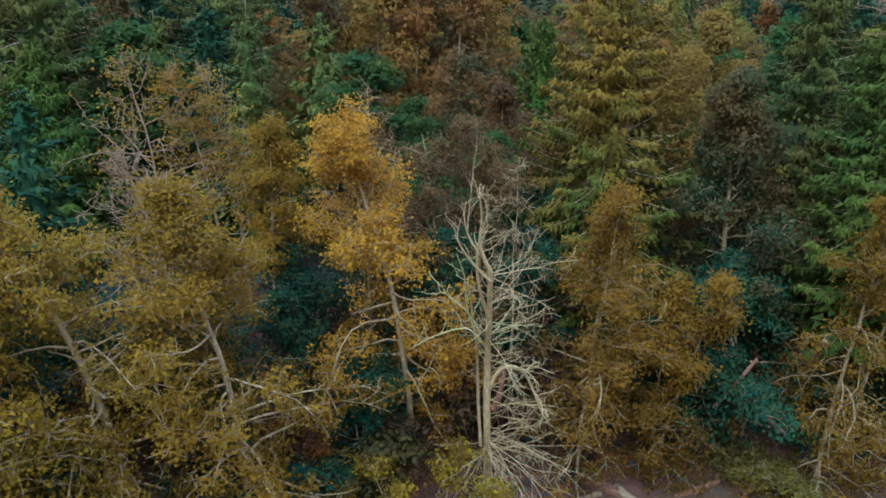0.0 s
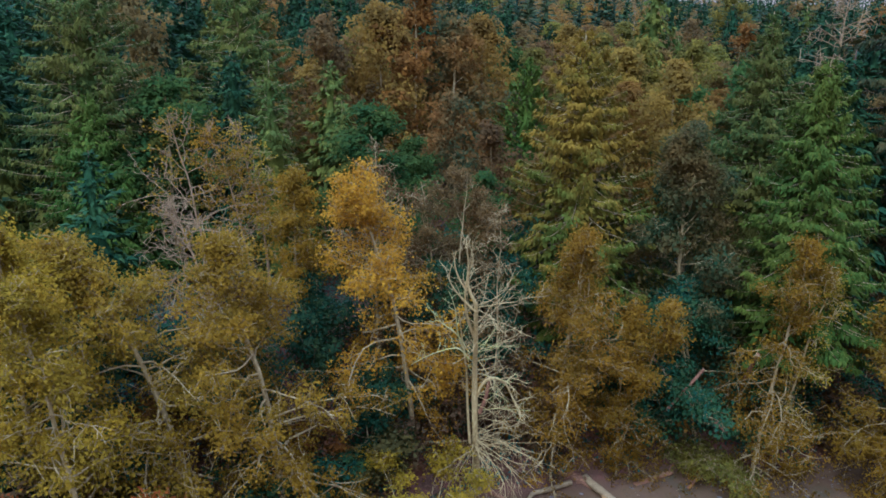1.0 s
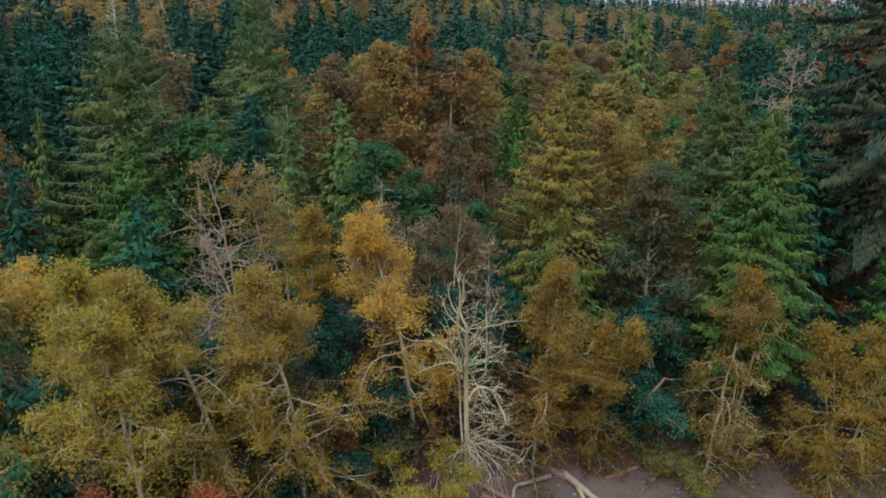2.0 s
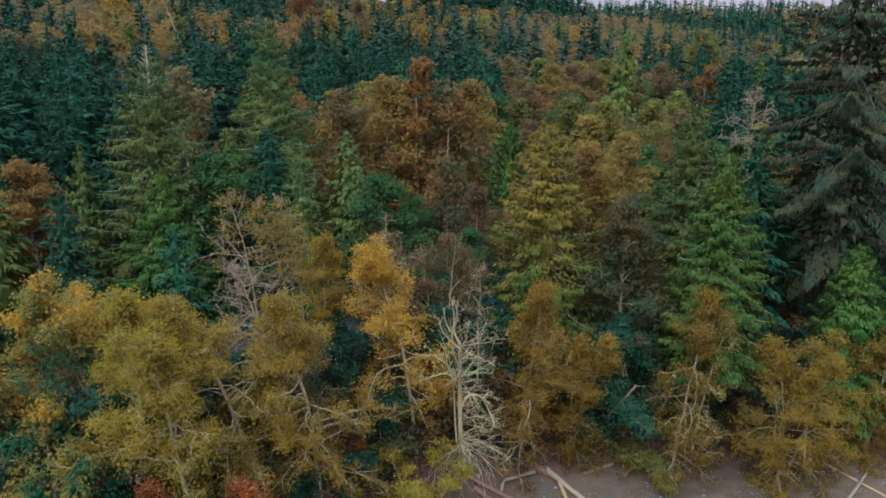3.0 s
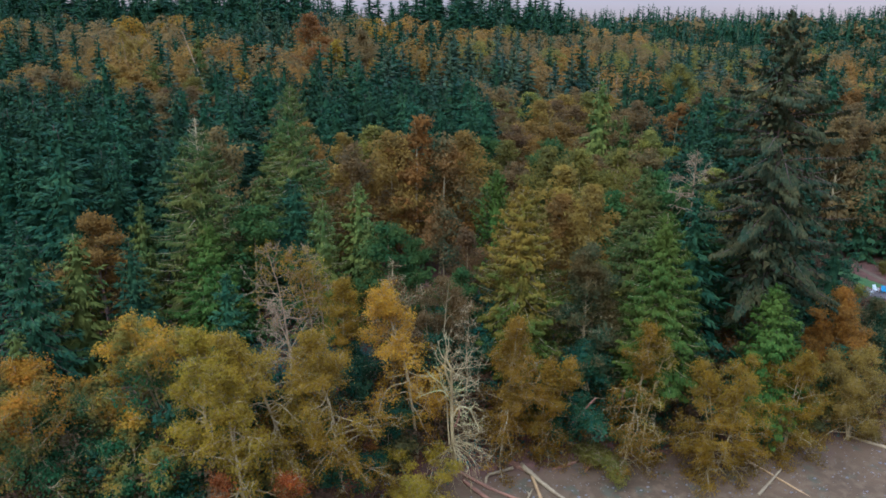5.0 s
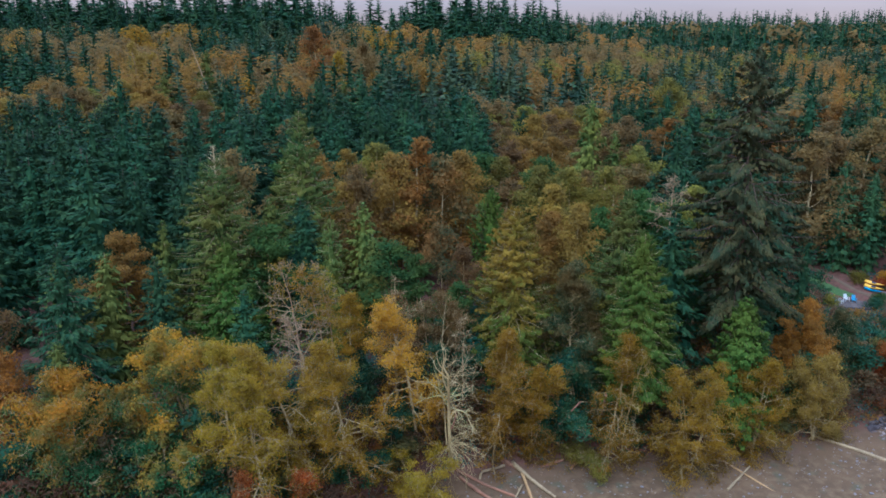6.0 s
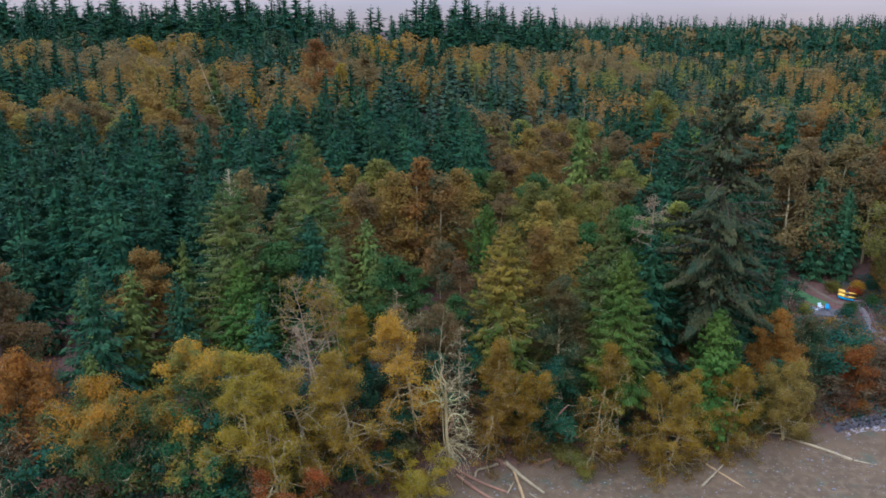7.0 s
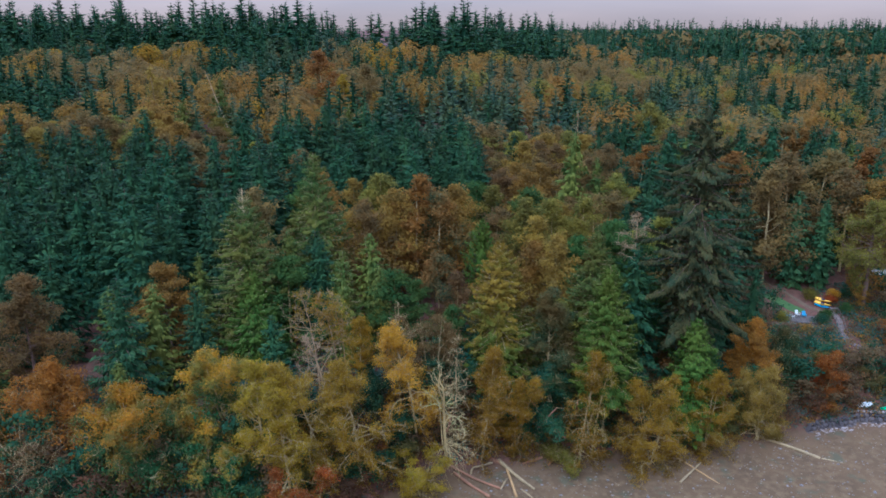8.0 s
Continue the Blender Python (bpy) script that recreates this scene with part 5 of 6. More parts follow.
def dead_snag():
    rng = np.random.default_rng(77)
    foot = tagged(new("dead_snag"), "tall bleached dead snag with bare drooping boughs above the beach", "dead tree")
    trunk = eased([(2.75, 40.6, 0.3), (2.5, 39.2, 4.0), (2.33, 37.7, 7.2), (2.25, 37.1, 10.9), (2.2, 35.2, 14.3), (2.13, 33.7, 17.0)], 22)
    lead = eased([(2.13, 33.7, 16.9), (1.78, 33.4, 17.7), (1.63, 33.2, 18.4), (1.67, 32.7, 19.5), (1.57, 32.3, 20.5), (1.74, 32.1, 21.1)])
    lead2 = eased([(2.18, 35.2, 14.2), (1.72, 34.3, 15.7), (1.54, 33.7, 16.9), (1.54, 33.3, 18.1), (1.75, 32.8, 19.2), (1.92, 32.5, 20.0)])
    left = eased([(2.14, 33.9, 16.4), (1.6, 33.6, 17.0), (0.95, 33.2, 17.9), (0.62, 32.9, 18.7), (0.78, 32.6, 19.6)])
    left2 = eased([(1.6, 33.4, 17.8), (1.15, 33.2, 18.6), (0.92, 32.9, 19.5), (0.98, 32.7, 20.3)])
    stem2 = eased([(2.02, 37.9, 6.0), (1.85, 37.5, 8.6), (1.76, 37.1, 10.9), (1.61, 36.0, 12.8), (1.4, 35.2, 14.3), (1.18, 33.9, 16.3)])
    main = [(trunk, np.linspace(0.27, 0.11, 22) * (1 + 0.06 * rng.normal(size=22)), 10), (lead, np.linspace(0.11, 0.02, 16), 7),
            (lead2, np.linspace(0.10, 0.02, 16), 7), (left, np.linspace(0.085, 0.015, 16), 6), (left2, np.linspace(0.065, 0.015, 16), 6), (stem2, np.linspace(0.10, 0.03, 16), 7)]
    part("trunk", mesh_of("trunk", *tube_arrays(main), M["dead"], True), M["dead"], foot)
    def boughs(kind, lines, mat, label=""):
        """Every bough with its own twigs is one part."""
        for one in lines:
            part(kind, mesh_of(kind, *tube_arrays(one), M[mat], True), M[mat], foot, label)

    dry = bough_groups(rng, trunk, 30, 0.40, 0.99, 0.0, 0.8, 3.6, 10, 0.012, 0.15, 0.023, 5)
    dry += bough_groups(rng, trunk, 9, 0.5, 0.95, 3.1, 0.5, 1.7, 25, 0.02, 0.2, 0.022, 3)
    dry += bough_groups(rng, lead, 11, 0.1, 0.9, 0.3, 1.6, 1.5, 25, 0.04, 0.2, 0.018, 3)
    dry += bough_groups(rng, lead2, 9, 0.1, 0.95, 0.2, 1.4, 1.4, 25, 0.04, 0.2, 0.018, 3)
    dry += bough_groups(rng, left, 6, 0.3, 0.95, 2.6, 1.0, 0.9, 35, 0.02, 0.2, 0.015, 2)
    dry += bough_groups(rng, left2, 5, 0.3, 0.95, 2.6, 1.0, 0.8, 35, 0.02, 0.2, 0.015, 2)
    boughs("bare_bough", dry, "dead")
    # a fan of boughs that droops from the lower trunk
    fan = bough_groups(rng, trunk, 34, 0.26, 0.37, -0.3, 0.8, 4.7, 8, -0.085, 0.14, 0.024, 5)
    fan += bough_groups(rng, trunk, 10, 0.26, 0.36, -2.2, 0.7, 3.0, -10, -0.09, 0.14, 0.02, 5)
    boughs("drooping_bough", fan, "dead")
    green = [(eased(p), np.linspace(0.055, 0.012, 16), 5) for p in (
        [(1.82, 35.8, 13.2), (1.09, 35.0, 14.6), (0.16, 34.4, 15.6), (-0.08, 33.9, 16.4)], [(1.78, 36.1, 12.6), (1.17, 35.0, 14.6), (0.97, 33.8, 16.6), (0.6, 33.4, 17.8)],
        [(1.84, 36.1, 12.6), (1.12, 35.6, 13.5), (-0.39, 35.9, 13.0), (-1.66, 36.4, 12.1)])]
    for one in green:
        boughs("mossy_bough", [[one] + bough_lines(rng, one[0], 5, 0.25, 0.95, 2.4, 1.0, 1.1, 35, 0.03, 0.2, 0.016, 2)], "moss", "bough covered in yellow-green lichen")
    boughs("mossy_bough", bough_groups(rng, trunk, 12, 0.45, 0.8, 0.2, 0.7, 2.9, 15, 0.0, 0.15, 0.026, 3), "moss", "bough covered in yellow-green lichen")
    arch = [(eased([(2.31, 37.4, 9.3), (2.78, 37.2, 10.5), (3.48, 37.0, 10.95), (4.23, 37.2, 10.4), (4.75, 37.4, 9.2), (5.22, 37.6, 8.0)]), np.linspace(0.12, 0.035, 16), 7)]
    arch += bough_lines(rng, arch[0][0], 9, 0.35, 0.98, -0.3, 0.9, 2.2, 5, -0.03, 0.2, 0.035, 4)
    part("broken_limb", mesh_of("broken_limb", *tube_arrays(arch), M["dead"], True), M["dead"], foot, "thick arched broken limb")
    torn = [(eased([(3.15, 37.1, 10.7), (2.95, 37.2, 9.5), (2.6, 37.4, 8.4)], 8), np.linspace(0.10, 0.14, 8), 7)]
    part("torn_wood", mesh_of("torn_wood", *tube_arrays(torn), M["log_red"], True), M["log_red"], foot, "torn red-brown wood")
    return foot


dead_snag()


# ---- driftwood on the beach ----
def log(label, points, r0, r1, mat="log", seed=1, stubs=0, name="driftwood_log", knobbly=0.08, lie=True):
    """A weathered log along a few points; with lie, the points are places on the ground."""
    rng = np.random.default_rng(seed)
    pts = np.array([(x, y, on_ground(x, y) + r0 * 0.7 if z is None else z) for x, y, z in points], float)
    line = eased(pts, 14)
    k, bm = 9, bmesh.new()
    tan = unit(np.gradient(line, axis=0))
    u = unit(np.cross(tan, (0.1, 0.2, 0.97)))
    w = np.cross(tan, u)
    rings = []
    for i in range(14):
        r = (r0 + (r1 - r0) * i / 13) * (1 + knobbly * rng.normal())
        rings.append([bm.verts.new(line[i] + (u[i] * math.cos(a) + w[i] * math.sin(a)) * r * (1 + knobbly * rng.normal())) for a in np.arange(k) * 2 * math.pi / k])
    for a, b in zip(rings, rings[1:]):
        for j in range(k):
            bm.faces.new((a[j], a[(j + 1) % k], b[(j + 1) % k], b[j])).smooth = True
    bm.faces.new(rings[0][::-1])
    bm.faces.new(rings[-1])
    bmesh.ops.recalc_face_normals(bm, faces=bm.faces)
    me = bpy.data.meshes.new(name)
    bm.to_mesh(me)
    bm.free()
    me.materials.append(M[mat])
    ob = tagged(new(name, me), label, "log")
    for s in range(stubs):
        p, d = along_line(line, rng.uniform(0.2, 0.95))
        st = grow(rng, p, unit(rng.normal(size=3) * (1, 1, 0.4) + (0, 0, 0.5)), rng.uniform(0.5, 1.5), 5, 0.0, 0.2)
        part("branch_stub", mesh_of("branch_stub", *tube_arrays([(st, np.linspace(r1 * 0.5, 0.012, 6), 5)]), M[mat], True), M[mat], ob)
    return ob


log("bent grey driftwood branch on the sand", [(6.1, 39.1, 0.15), (6.4, 40.2, 0.7), (7.4, 40.7, 0.75), (9.4, 41.5, 0.9)], 0.13, 0.20, seed=1)
log("long grey-brown driftwood log on the sand", [(10.4, 42.2, 0.9), (12.6, 38.9, None), (15.0, 35.5, None)], 0.30, 0.16, seed=2)
log("orange-brown split log on the sand", [(11.4, 40.9, 0.6), (11.9, 37.3, None), (12.3, 34.0, None)], 0.17, 0.20, "log_tan", seed=3)
log("red-brown log lying down the beach", [(3.0, 40.9, 0.9), (6.4, 38.2, None), (10.2, 35.6, None)], 0.22, 0.15, "log_red", seed=4)
log("dark rotting log half in the sand", [(3.6, 39.4, None), (5.9, 36.4, None), (8.6, 33.6, None)], 0.26, 0.2, "log_red", seed=5)
log("short forked grey driftwood", [(10.2, 35.5, None), (10.8, 36.6, 0.5), (11.3, 38.1, None)], 0.10, 0.12, seed=6, stubs=2)
log("small pale driftwood branch", [(13.2, 35.6, None), (14.6, 33.8, None)], 0.09, 0.11, seed=7)
log("tangled red-brown root stump", [(8.6, 42.6, 1.0), (9.8, 42.2, 0.9), (10.9, 41.4, 0.5)], 0.34, 0.2, "log_red", seed=8, stubs=7, knobbly=0.2)
log("tan drift log at the foot of the bank", [(21.4, 45.6, 1.0), (25.0, 45.5, 0.9), (28.4, 45.6, 0.9)], 0.18, 0.13, "log_tan", seed=9)
log("grey plank of driftwood below the bank", [(20.6, 45.0, 0.8), (23.6, 45.2, 0.7)], 0.13, 0.1, seed=10)
log("red rotten log under the fallen alder", [(14.0, 42.0, 0.3), (17.2, 43.4, 0.6)], 0.22, 0.16, "log_red", seed=11, stubs=2)
log("red-brown broken stump on the sand", [(17.8, 41.7, 0.2), (18.6, 42.2, 0.9)], 0.16, 0.09, "log_red", seed=12, stubs=3)
log("long tan pole on the beach", [(37.3, 43.8, None), (39.6, 40.2, None), (42.3, 36.1, -0.15)], 0.15, 0.08, "log_tan", seed=13)
log("crooked grey branch crossing a pole on the beach", [(36.2, 37.2, None), (38.6, 39.6, 0.35), (40.9, 42.2, 0.35), (43.2, 44.8, 0.6)], 0.17, 0.06, seed=14, stubs=6)
log("long pale drift log at the head of the beach", [(52.4, 49.2, None), (56.2, 46.3, None), (59.5, 43.7, -0.1)], 0.20, 0.28, "log", seed=15)
log("dark waterlogged end of a drift log", [(59.7, 43.6, -0.15), (62.4, 42.2, -0.25), (65.6, 40.4, -0.42)], 0.24, 0.13, "log", seed=16)
log("fallen red-brown pole leaning on the bank", [(-2.0, 40.6, 2.6), (-0.4, 42.2, 3.7), (1.2, 43.8, 5.0)], 0.14, 0.09, "log_red", seed=17, name="fallen_pole")
log("leaning broken tan trunk on the bank", [(22.3, 46.4, 4.2), (22.1, 44.6, 7.0), (21.8, 41.8, 10.5)], 0.19, 0.13, "log_red", seed=18, name="broken_trunk")
log("brown trunk fallen across the bank", [(15.4, 45.6, 9.0), (17.4, 43.8, 6.9), (20.4, 42.4, 4.3)], 0.15, 0.12, "log_red", seed=19, name="broken_trunk")
log("short broken trunk crossing a fallen one", [(16.3, 43.2, 5.6), (17.6, 43.6, 7.0), (19.2, 44.6, 8.2)], 0.12, 0.10, "log_red", seed=20, name="broken_trunk")


# ---- shells and pebbles, and the rocks below the garden ----
def stones(name, label, count, seed, area, size, mat):
    g = np.random.default_rng(seed)
    bm = bmesh.new()
    bmesh.ops.create_icosphere(bm, subdivisions=1, radius=1.0)
    bv = np.array([v.co[:] for v in bm.verts])
    bf = np.array([[v.index for v in f.verts] for f in bm.faces])
    bm.free()
    x, y = area(g, count)
    s = size * g.lognormal(0, 0.45, count)
    v = bv[None] * s[:, None, None] * (1 + 0.22 * g.normal(size=(count, len(bv), 1))) * (1.2, 0.9, 0.55)
    v += np.stack([x, y, ground_z(x, y) + 0.15 * s], -1)[:, None]
    f = bf[None] + (np.arange(count) * len(bv))[:, None, None]
    tagged(new(name, mesh_of(name, v.reshape(-1, 3), f.reshape(-1, 3), M[mat], True)), label, "stones", kind="stuff")


def strip(x0, x1, d0, d1):
    def area(g, n):
        x = g.uniform(x0, x1, n)
        return x, shore(x) + g.uniform(d0, d1, n)
    return area


M["shell"] = solid_material("pale_shell", (0.24, 0.175, 0.085), (0.18, 0.132, 0.066), (0.30, 0.225, 0.115), scale=3, fine=20)
M["pebble"] = solid_material("beach_pebble", (0.16, 0.13, 0.0897), (0.10, 0.088, 0.0624), (0.24, 0.2, 0.133), scale=2, fine=15)
M["rock"] = solid_material("dark_rock", (0.058, 0.043, 0.0281), (0.036, 0.030, 0.0211), (0.10, 0.075, 0.0484), scale=1.5, fine=9, bump=0.6, bump_dist=0.06, random_tint=0.45)
M["pale_rock"] = solid_material("pale_rubble", (0.26, 0.20, 0.133), (0.19, 0.145, 0.0975), (0.33, 0.27, 0.179), scale=2, fine=12, bump=0.5, random_tint=0.3)
stones("shells", "white shells and pale pebbles scattered on the sand", 220, 51, strip(6, 90, -18, -0.2), 0.05, "shell")
stones("pebbles", "grey-brown pebbles on the sand", 1500, 52, strip(2, 92, -18, 0.2), 0.07, "pebble")
stones("shore_stones", "pale stones in a band at the foot of the rock wall", 260, 53, strip(62, 94, -2.2, -0.9), 0.12, "pale_rock")


def rock_mesh(seed, mat):
    g = np.random.default_rng(seed)
    bm = bmesh.new()
    bmesh.ops.create_cube(bm, size=1.5)
    bmesh.ops.bevel(bm, geom=bm.edges[:], offset=0.32, segments=1, affect="EDGES")
    for v in bm.verts:
        v.co += Vector(g.normal(size=3) * 0.10)
    bmesh.ops.triangulate(bm, faces=bm.faces)
    me = bpy.data.meshes.new("rock")
    bm.to_mesh(me)
    bm.free()
    me.materials.append(M[mat])
    return me


ROCKS = [rock_mesh(s, "rock") for s in range(5)]
PALE = [rock_mesh(s + 9, "pale_rock") for s in range(3)]
rock_wall = tagged(new("rock_wall"), "low wall of dark boulders and pale rubble below the garden bank", "rock wall")
g = random.Random(9)
for row in range(4):
    x = 60.8 + row * 0.4
    while x < 93:
        s = g.uniform(0.34, 0.62) if row < 3 else g.uniform(0.16, 0.30)
        d = -0.9 + row * 0.62 + g.uniform(-0.15, 0.15)
        y = float(shore(x)) + d
        if row < 3 or x > 70:
            ob = new("rock", g.choice(ROCKS if row < 3 else PALE))
            ob.parent = rock_wall
            ob.matrix_basis = pose(x, y, 0.15 + row * 0.42 + g.uniform(-0.08, 0.08), g.uniform(0, 360), g.uniform(0, 360), g.uniform(0, 360)) @ Matrix.Diagonal((s, s * g.uniform(0.8, 1.2), s * g.uniform(0.7, 1), 1))
        x += s * (1.5 if row < 3 else 2.0)


# ---- boats on the bank ----
def hull_mesh(name, length, beam, depth, mat, stern=0.85, rocker=0.12, upturned=False, bow=0.0):
    """A boat's shell from its cross-sections; stern: how broad its end is."""
    bm = bmesh.new()
    n, k = 15, 11
    rows = []
    for i in range(n):
        t = i / (n - 1)
        b = math.sin(math.pi * min(1.0, 0.5 * (1 - stern) + 0.02 + t * (1 - 0.5 * (1 - stern) - 0.02)) ** 0.9) if stern < 0.5 else (1 - max(0, (t - 0.35) / 0.65) ** 2.2) * (0.82 + 0.18 * min(1, t / 0.3))
        b = max(b, 0.03)
        keel = rocker * (2 * t - 1) ** 2 * depth * 2
        row = []
        for j in range(k):
            a = math.pi * j / (k - 1)
            row.append(bm.verts.new(((t - 0.5) * length, -0.5 * beam * b * math.copysign(abs(math.cos(a)) ** 0.7, math.cos(a)), keel - depth * (math.sin(a) ** 0.6) * (0.4 + 0.6 * b) + bow * t * t)))
        rows.append(row)
    for a, b in zip(rows, rows[1:]):
        for j in range(k - 1):
            bm.faces.new((a[j], a[j + 1], b[j + 1], b[j])).smooth = True
    bm.faces.new(rows[0])
    bm.faces.new(rows[-1])
    if upturned:
        bmesh.ops.rotate(bm, verts=bm.verts, cent=(0, 0, 0), matrix=Matrix.Rotation(math.pi, 3, "X"))
    bmesh.ops.recalc_face_normals(bm, faces=bm.faces)
    return bm


def bar(length, width, height, bevel=0.02, at=(0, 0, 0)):
    """A bevelled bar as a bmesh."""
    bm = bmesh.new()
    bmesh.ops.create_cube(bm, size=1.0)
    bmesh.ops.scale(bm, vec=(length, width, height), verts=bm.verts)
    bmesh.ops.bevel(bm, geom=bm.edges[:], offset=min(bevel, 0.3 * min(length, width, height)), segments=1, affect="EDGES")
    bmesh.ops.translate(bm, vec=at, verts=bm.verts)
    return bm


def placed(ob, x, y, z, rx=0, ry=0, rz=0):
    ob.matrix_basis = pose(x, y, z, rx, ry, rz)
    return ob


M["white"] = solid_material("white_paint", (0.50, 0.48, 0.343), (0.43, 0.41, 0.296), (0.54, 0.52, 0.374), scale=2, fine=30, rough=0.45, bump=0.05)
M["yellow_plastic"] = solid_material("yellow_plastic", (0.72, 0.40, 0.02), (0.64, 0.34, 0.02), None, scale=2, fine=30, rough=0.35, bump=0.03)
M["green_plastic"] = solid_material("green_plastic", (0.03, 0.55, 0.16), (0.03, 0.46, 0.14), None, scale=2, fine=30, rough=0.35, bump=0.03)
M["blue_plastic"] = solid_material("blue_plastic", (0.03, 0.22, 0.27), (0.03, 0.18, 0.23), None, scale=2, fine=30, rough=0.4, bump=0.03)
M["dark_plastic"] = solid_material("dark_plastic", (0.03, 0.03, 0.035), (0.02, 0.02, 0.02), None, scale=2, fine=30, rough=0.4, bump=0.03)
M["timber"] = solid_material("weathered_timber", (0.13, 0.092, 0.0546), (0.09, 0.064, 0.039), (0.17, 0.125, 0.0741), scale=2, fine=14, stretch=(0.2, 1, 1), rough=0.85, random_tint=0.2)
M["flagstone"] = solid_material("grey_flagstone", (0.080, 0.060, 0.0359), (0.060, 0.046, 0.0289), (0.105, 0.082, 0.0499), scale=1.5, fine=16, rough=0.85, random_tint=0.2)
M["gravel"] = solid_material("pinkish_gravel_path", (0.105, 0.066, 0.0265), (0.078, 0.050, 0.0211), (0.135, 0.09, 0.039), scale=1.2, fine=20, rough=0.95, bump=0.6)
M["grass"] = solid_material("lawn_grass", (0.055, 0.095, 0.0156), (0.038, 0.072, 0.014), (0.075, 0.112, 0.0172), scale=0.8, fine=12, rough=0.9, bump=0.8, bump_dist=0.06)

dinghy = tagged(new("dinghy"), "white upturned dinghy on the grassy bank", "boat")
part("hull", hull_mesh("hull", 2.7, 1.25, 0.5, M["white"], upturned=True), M["white"], dinghy)
part("gunwale", bar(2.35, 1.27, 0.06, 0.02, (-0.12, 0, 0.02)), M["white"], dinghy)
part("keel_strip", bar(2.2, 0.06, 0.06, 0.015, (-0.1, 0, 0.5)), M["white"], dinghy)
placed(dinghy, 72.8, 56.9, on_ground(72.8, 56.9) + 0.12, 0, 6, 172)


def kayak(x, y, z, turn, tint, label, length=3.4, roll=0.0):
    ob = tagged(new("kayak"), label, "kayak")
    part("hull", hull_mesh("hull", length, 0.72, 0.3, M[tint], stern=0.1, rocker=0.3), M[tint], ob)
    deck = hull_mesh("deck", length * 0.985, 0.70, 0.13, M[tint], stern=0.1, rocker=-0.5, upturned=True)
    part("deck", deck, M[tint], ob)
    part("cockpit_rim", bar(0.75, 0.42, 0.05, 0.02, (-0.1, 0, 0.13)), M["dark_plastic"], ob)
    return placed(ob, x, y, z, roll, 0, turn)


kayak(76.8, 56.5, on_ground(76.8, 56.5) + 0.32, 12, "green_plastic", "bright green kayak on the grass by the beach", 3.0)
KX, KY = 78.0, 84.6
KZ = on_ground(KX, KY)
kayak(KX, KY, KZ + 1.35, -52, "yellow_plastic", "yellow kayak on the upper arm of a timber rack", 3.3, 25)
kayak(KX - 0.25, KY - 0.45, KZ + 0.75, -52, "yellow_plastic", "yellow kayak on the lower arm of a timber rack", 3.3, 25)
kayak(KX - 0.4, KY - 0.6, KZ + 0.32, -52, "blue_plastic", "blue kayak on the ground below the rack", 3.0)
rack = tagged(new("kayak_rack"), "weathered timber kayak rack in the garden", "rack")
for s in (-0.8, 0.8):
    part("post", bar(0.1, 0.1, 1.9, 0.01, (s, 0.55, 0.75)), M["timber"], rack)
    for h in (0.42, 1.02):
        part("arm", bar(0.06, 0.7, 0.05, 0.01, (s, 0.08, h)), M["timber"], rack)
placed(rack, KX, KY, KZ, 0, 0, -52)


# ---- the garden: lawn, path, patio, seats and steps ----
def ribbon(name, pts, width, lift, mat, label, category):
    """A strip that follows the ground, with a small edge."""
    line = eased([(x, y, 0) for x, y in pts], 22)
    tan = unit(np.gradient(line, axis=0))
    side = np.stack([-tan[:, 1], tan[:, 0], tan[:, 2]], -1)
    v, f, m = [], [], 7
    for i in range(len(line)):
        for j in range(m):
            q = line[i] + side[i] * width * ((j / (m - 1)) - 0.5) * (1 + 0.08 * math.sin(i * 1.7 + j))
            v.append((q[0], q[1], on_ground(q[0], q[1]) + (lift if 0 < j < m - 1 and 0 < i < len(line) - 1 else -0.05)))
    for i in range(len(line) - 1):
        for j in range(m - 1):
            a = i * m + j
            f.append((a, a + 1, a + 1 + m, a + m))
    return tagged(new(name, mesh_of(name, v, f, M[mat], True)), label, category, kind="structure")


ribbon("lawn", [(69.2, 91.0), (70.4, 88.0), (71.8, 85.2), (73.2, 83.0)], 3.2, 0.07, "grass", "small green lawn in the garden", "lawn")
ribbon("path", [(70.0, 98.5), (71.3, 95.6), (73.6, 90.3), (75.5, 84.2), (77.8, 82.2)], 1.0, 0.12, "gravel", "pinkish gravel path through the garden", "path")
ribbon("garden_bed", [(65.2, 80.0), (68.0, 77.6), (72.0, 76.4), (75.0, 77.6)], 3.4, 0.06, "gravel", "bare reddish earth round the patio", "garden bed")
PX, PY = 71.4, 79.6
PZ = on_ground(PX, PY) + 0.18
patio = tagged(new("patio", None), "grey flagstone patio on the garden bank", "patio", kind="structure")
slab = bar(0.96, 0.96, 0.14, 0.02)
slab_me = bpy.data.meshes.new("flagstone")
slab.to_mesh(slab_me)
slab.free()
slab_me.materials.append(M["flagstone"])
part("patio_base", bar(6.2, 4.2, 1.0, 0.03, (0, 0, -0.56)), M["flagstone"], patio)
for i in range(6):
    for j in range(4):
        ob = new("flagstone", slab_me)
        ob.parent = patio
        ob.matrix_basis = pose((i - 2.5) * 1.0, (j - 1.5) * 1.0, g.uniform(-0.01, 0.01), 0, 0, g.uniform(-1.5, 1.5))
placed(patio, PX, PY, PZ, 0, 0, -14)


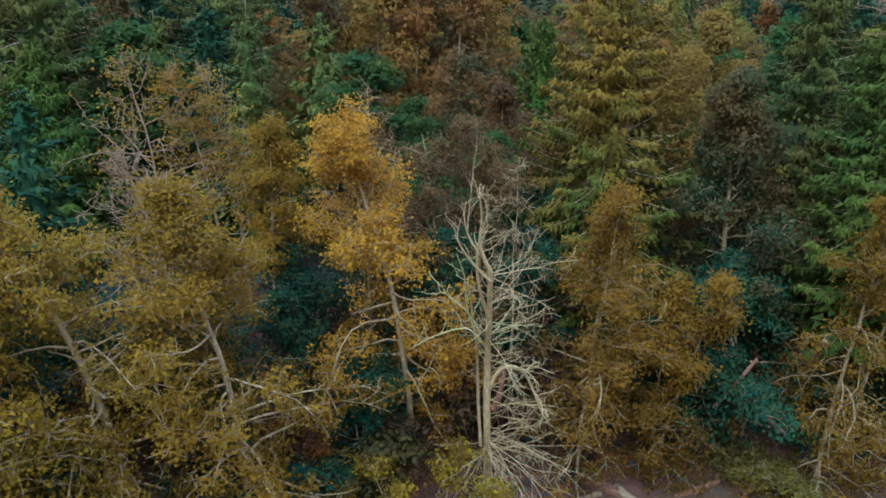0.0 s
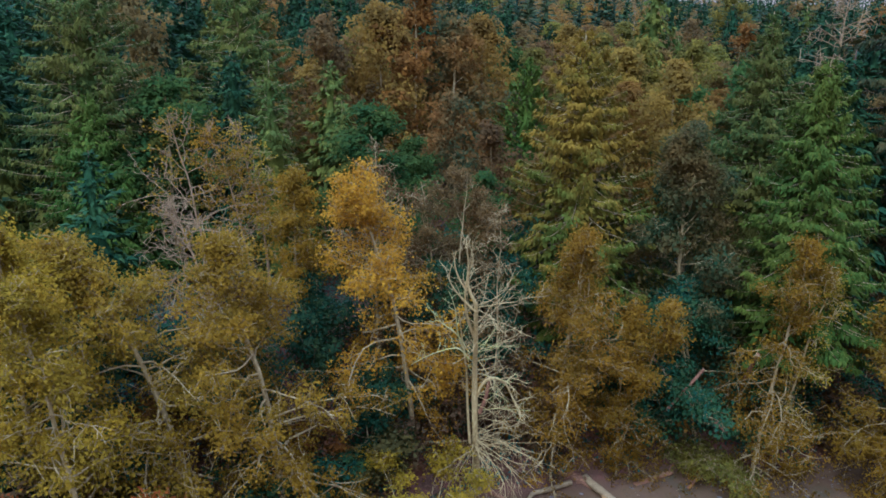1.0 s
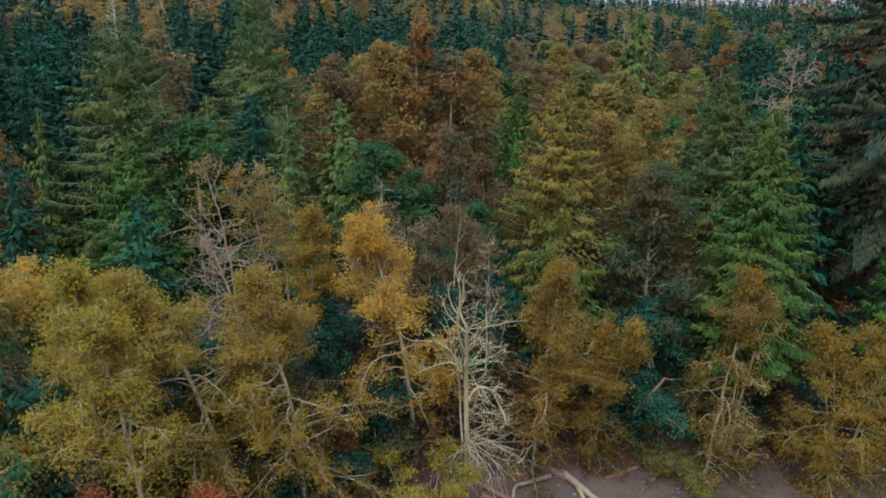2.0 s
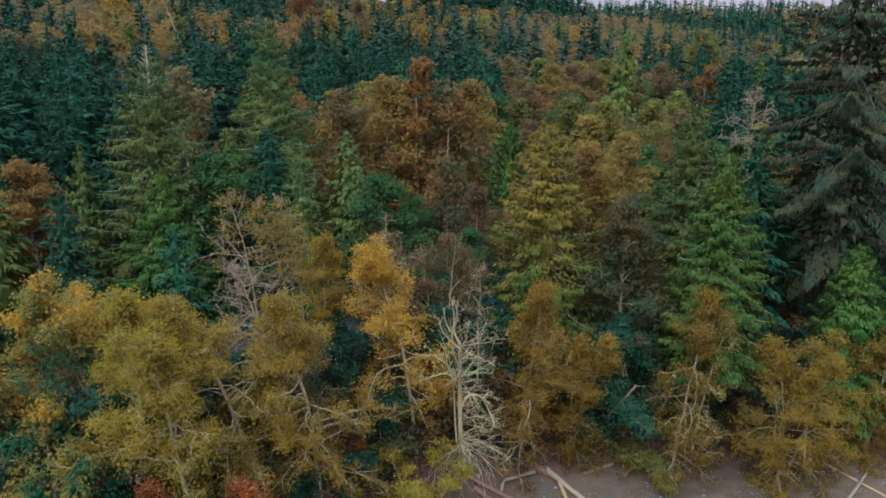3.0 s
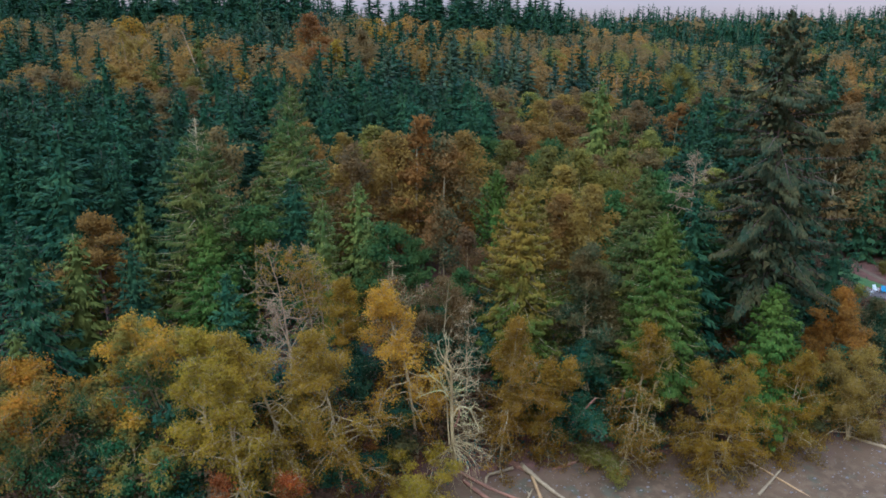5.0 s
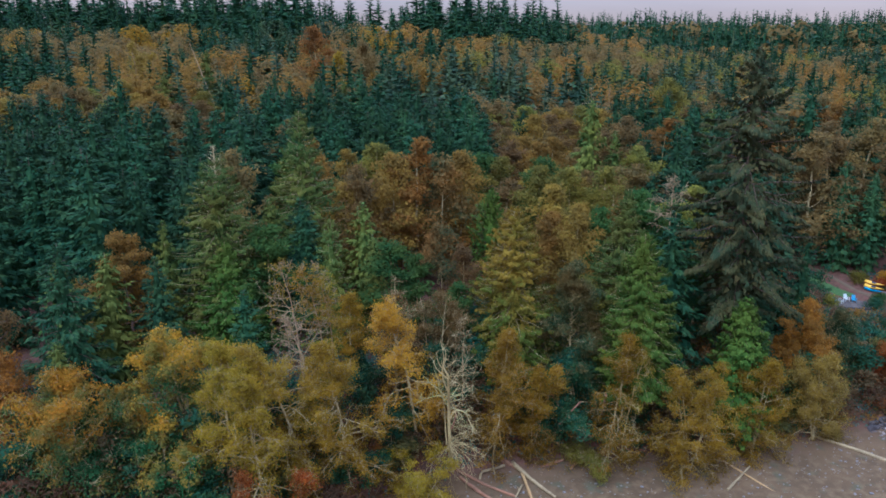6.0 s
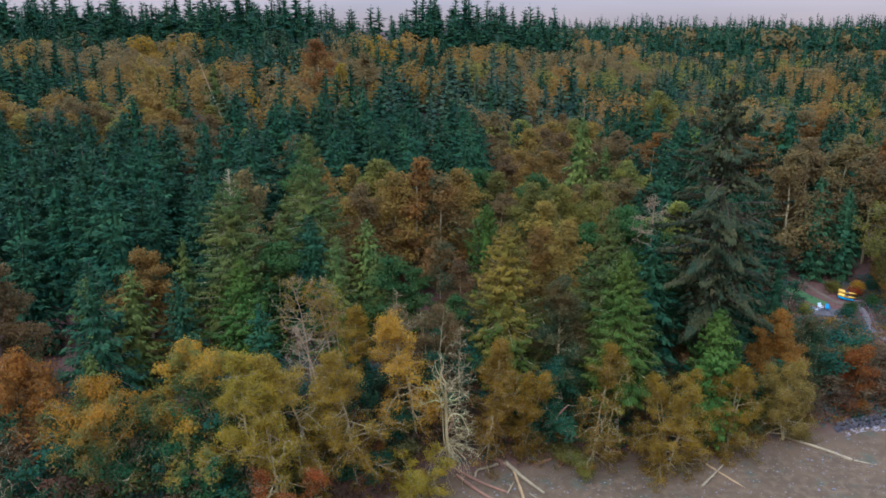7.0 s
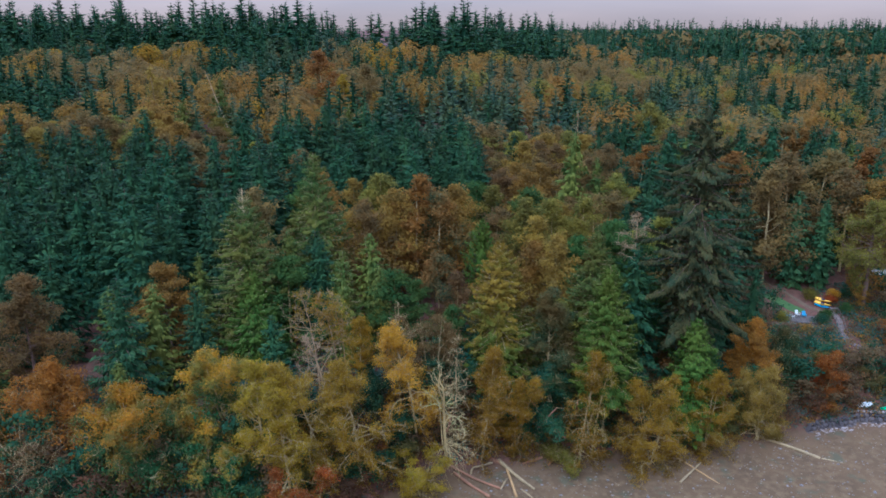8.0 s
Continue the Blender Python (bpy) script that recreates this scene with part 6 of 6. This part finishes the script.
def garden_chair(x, y, turn, tint, label):
    """A low reclining garden chair."""
    ob = tagged(new("garden_chair"), label, "chair", "chairs on the patio")
    for s in (-0.24, -0.08, 0.08, 0.24):
        part("seat_slat", bar(0.58, 0.13, 0.03, 0.008, (0.05, s, 0.36)), M[tint], ob)
        back = bar(0.03, 0.13, 0.78, 0.008, (0, 0, 0.39))
        bmesh.ops.rotate(back, verts=back.verts, cent=(0, 0, 0), matrix=Matrix.Rotation(radians(-24), 3, "Y"))
        bmesh.ops.translate(back, verts=back.verts, vec=(-0.24, s, 0.34))
        part("back_slat", back, M[tint], ob)
    for s in (-0.36, 0.36):
        part("armrest", bar(0.72, 0.13, 0.03, 0.008, (0.0, s, 0.58)), M[tint], ob)
        part("front_leg", bar(0.09, 0.05, 0.58, 0.008, (0.3, s * 0.92, 0.29)), M[tint], ob)
        part("back_leg", bar(0.09, 0.05, 0.4, 0.008, (-0.3, s * 0.92, 0.2)), M[tint], ob)
    return placed(ob, x, y, PZ + 0.08, 0, 0, turn)


garden_chair(69.1, 80.4, -60, "blue_plastic", "bright blue slatted garden chair on the patio")
garden_chair(72.4, 80.4, -100, "blue_plastic", "bright blue slatted garden chair beside a white one")
garden_chair(71.4, 81.0, -80, "white", "white slatted garden chair on the patio")
garden_chair(69.9, 79.9, 30, "white", "white slatted garden chair facing a blue one")
bench = tagged(new("bench"), "grey weathered timber bench at the head of the steps", "bench")
for s in (-0.16, 0.0, 0.16):
    part("seat_board", bar(1.7, 0.14, 0.05, 0.01, (0, s, 0.46)), M["timber"], bench)
for s in (-0.7, 0.7):
    part("leg", bar(0.1, 0.42, 0.46, 0.01, (s, 0, 0.23)), M["timber"], bench)
placed(bench, 79.2, 82.6, on_ground(79.2, 82.6), 0, 0, -8)

for x, y, top, tint, what in ((76.6, 87.4, 2.0, "yellow", "yellow-leaved garden shrub behind the kayaks"), (81.2, 87.2, 1.6, "gold", "golden garden shrub behind the kayaks"), (80.8, 81.2, 1.5, "green", "clipped green shrub beside the steps"),
                              (74.2, 77.2, 1.5, "maple_green", "dark green shrub below the patio"), (76.0, 79.4, 1.3, "green", "low green shrub beside the patio"), (79.8, 85.2, 1.2, "red", "dark red shrub beside the rack"), (67.4, 78.4, 1.6, "yellow", "yellow-green shrub at the patio's edge")):
    plant("shrub", bush_kind(int(x * 10), h=top, spread=0.9 + 0.35 * top, leaf=0.16, skin=60, skin_leaf=0.16), M["bark"], M[tint], what, "shrub", x, y)

steps = tagged(new("garden_steps"), "timber garden steps with handrails winding down the bank", "steps")
way_down = eased([(78.6, 81.4, 0), (78.2, 78.6, 0), (77.0, 75.0, 0), (75.6, 71.6, 0), (75.4, 68.6, 0), (76.2, 66.2, 0)], 40)
for i in range(0, 39):
    p, d = way_down[i], unit(way_down[i + 1] - way_down[i])
    ob = part("tread", bar(0.40, 1.15, 0.10, 0.015), M["timber"], steps)
    ob.matrix_basis = pose(p[0], p[1], on_ground(p[0], p[1]) + 0.10, 0, 0, math.degrees(math.atan2(d[1], d[0])))
for s in (-1, 1):
    rail = []
    for i in range(0, 40, 5):
        p, d = way_down[i], unit(way_down[min(i + 1, 39)] - way_down[max(i - 1, 0)])
        q = p + np.array((-d[1], d[0], 0)) * 0.62 * s
        z = on_ground(q[0], q[1])
        ob = part("post", bar(0.1, 0.1, 1.15, 0.012), M["timber"], steps)
        ob.matrix_basis = pose(q[0], q[1], z + 0.5)
        rail.append((q[0], q[1], z + 1.05))
    part("handrail", mesh_of("handrail", *tube_arrays([(np.array(rail), np.full(len(rail), 0.05), 6)]), M["timber"], True), M["timber"], steps)

log("white fallen branch on the garden slope", [(75.1, 66.6, 7.9), (76.6, 66.8, 7.8), (77.9, 66.4, 7.2)], 0.09, 0.05, "dead", seed=31, stubs=2, name="fallen_branch")

# a pale-roofed shed behind the maple at the garden's edge
M["pale_roof"] = solid_material("pale_roofing", (0.50, 0.45, 0.32), (0.42, 0.37, 0.265), (0.56, 0.52, 0.374), scale=1.5, fine=12, stretch=(1, 0.2, 1), rough=0.6)
shed = tagged(new("garden_shed"), "small shed with a pale roof and timber walls behind the maple", "shed")
for n, (sx, sy, at) in enumerate(((4.6, 0.12, (0, -1.6, 1.1)), (4.6, 0.12, (0, 1.6, 1.1)), (0.12, 3.08, (-2.24, 0, 1.1)), (0.12, 3.08, (2.24, 0, 1.1)))):
    part("wall", bar(sx, sy, 2.3, 0.01, at), M["timber"], shed)
for s in (-1, 1):
    roof = bar(5.2, 2.2, 0.10, 0.02)
    bmesh.ops.rotate(roof, verts=roof.verts, cent=(0, 0, 0), matrix=Matrix.Rotation(radians(-22 * s), 3, "X"))
    bmesh.ops.translate(roof, verts=roof.verts, vec=(0, s * 0.99, 2.62))
    part("roof_panel", roof, M["pale_roof"], shed)
part("door", bar(0.9, 0.06, 1.95, 0.01, (0.6, -1.69, 0.98)), M["white"], shed)
placed(shed, 93.5, 95.5, on_ground(93.5, 95.5), 0, 0, 12)
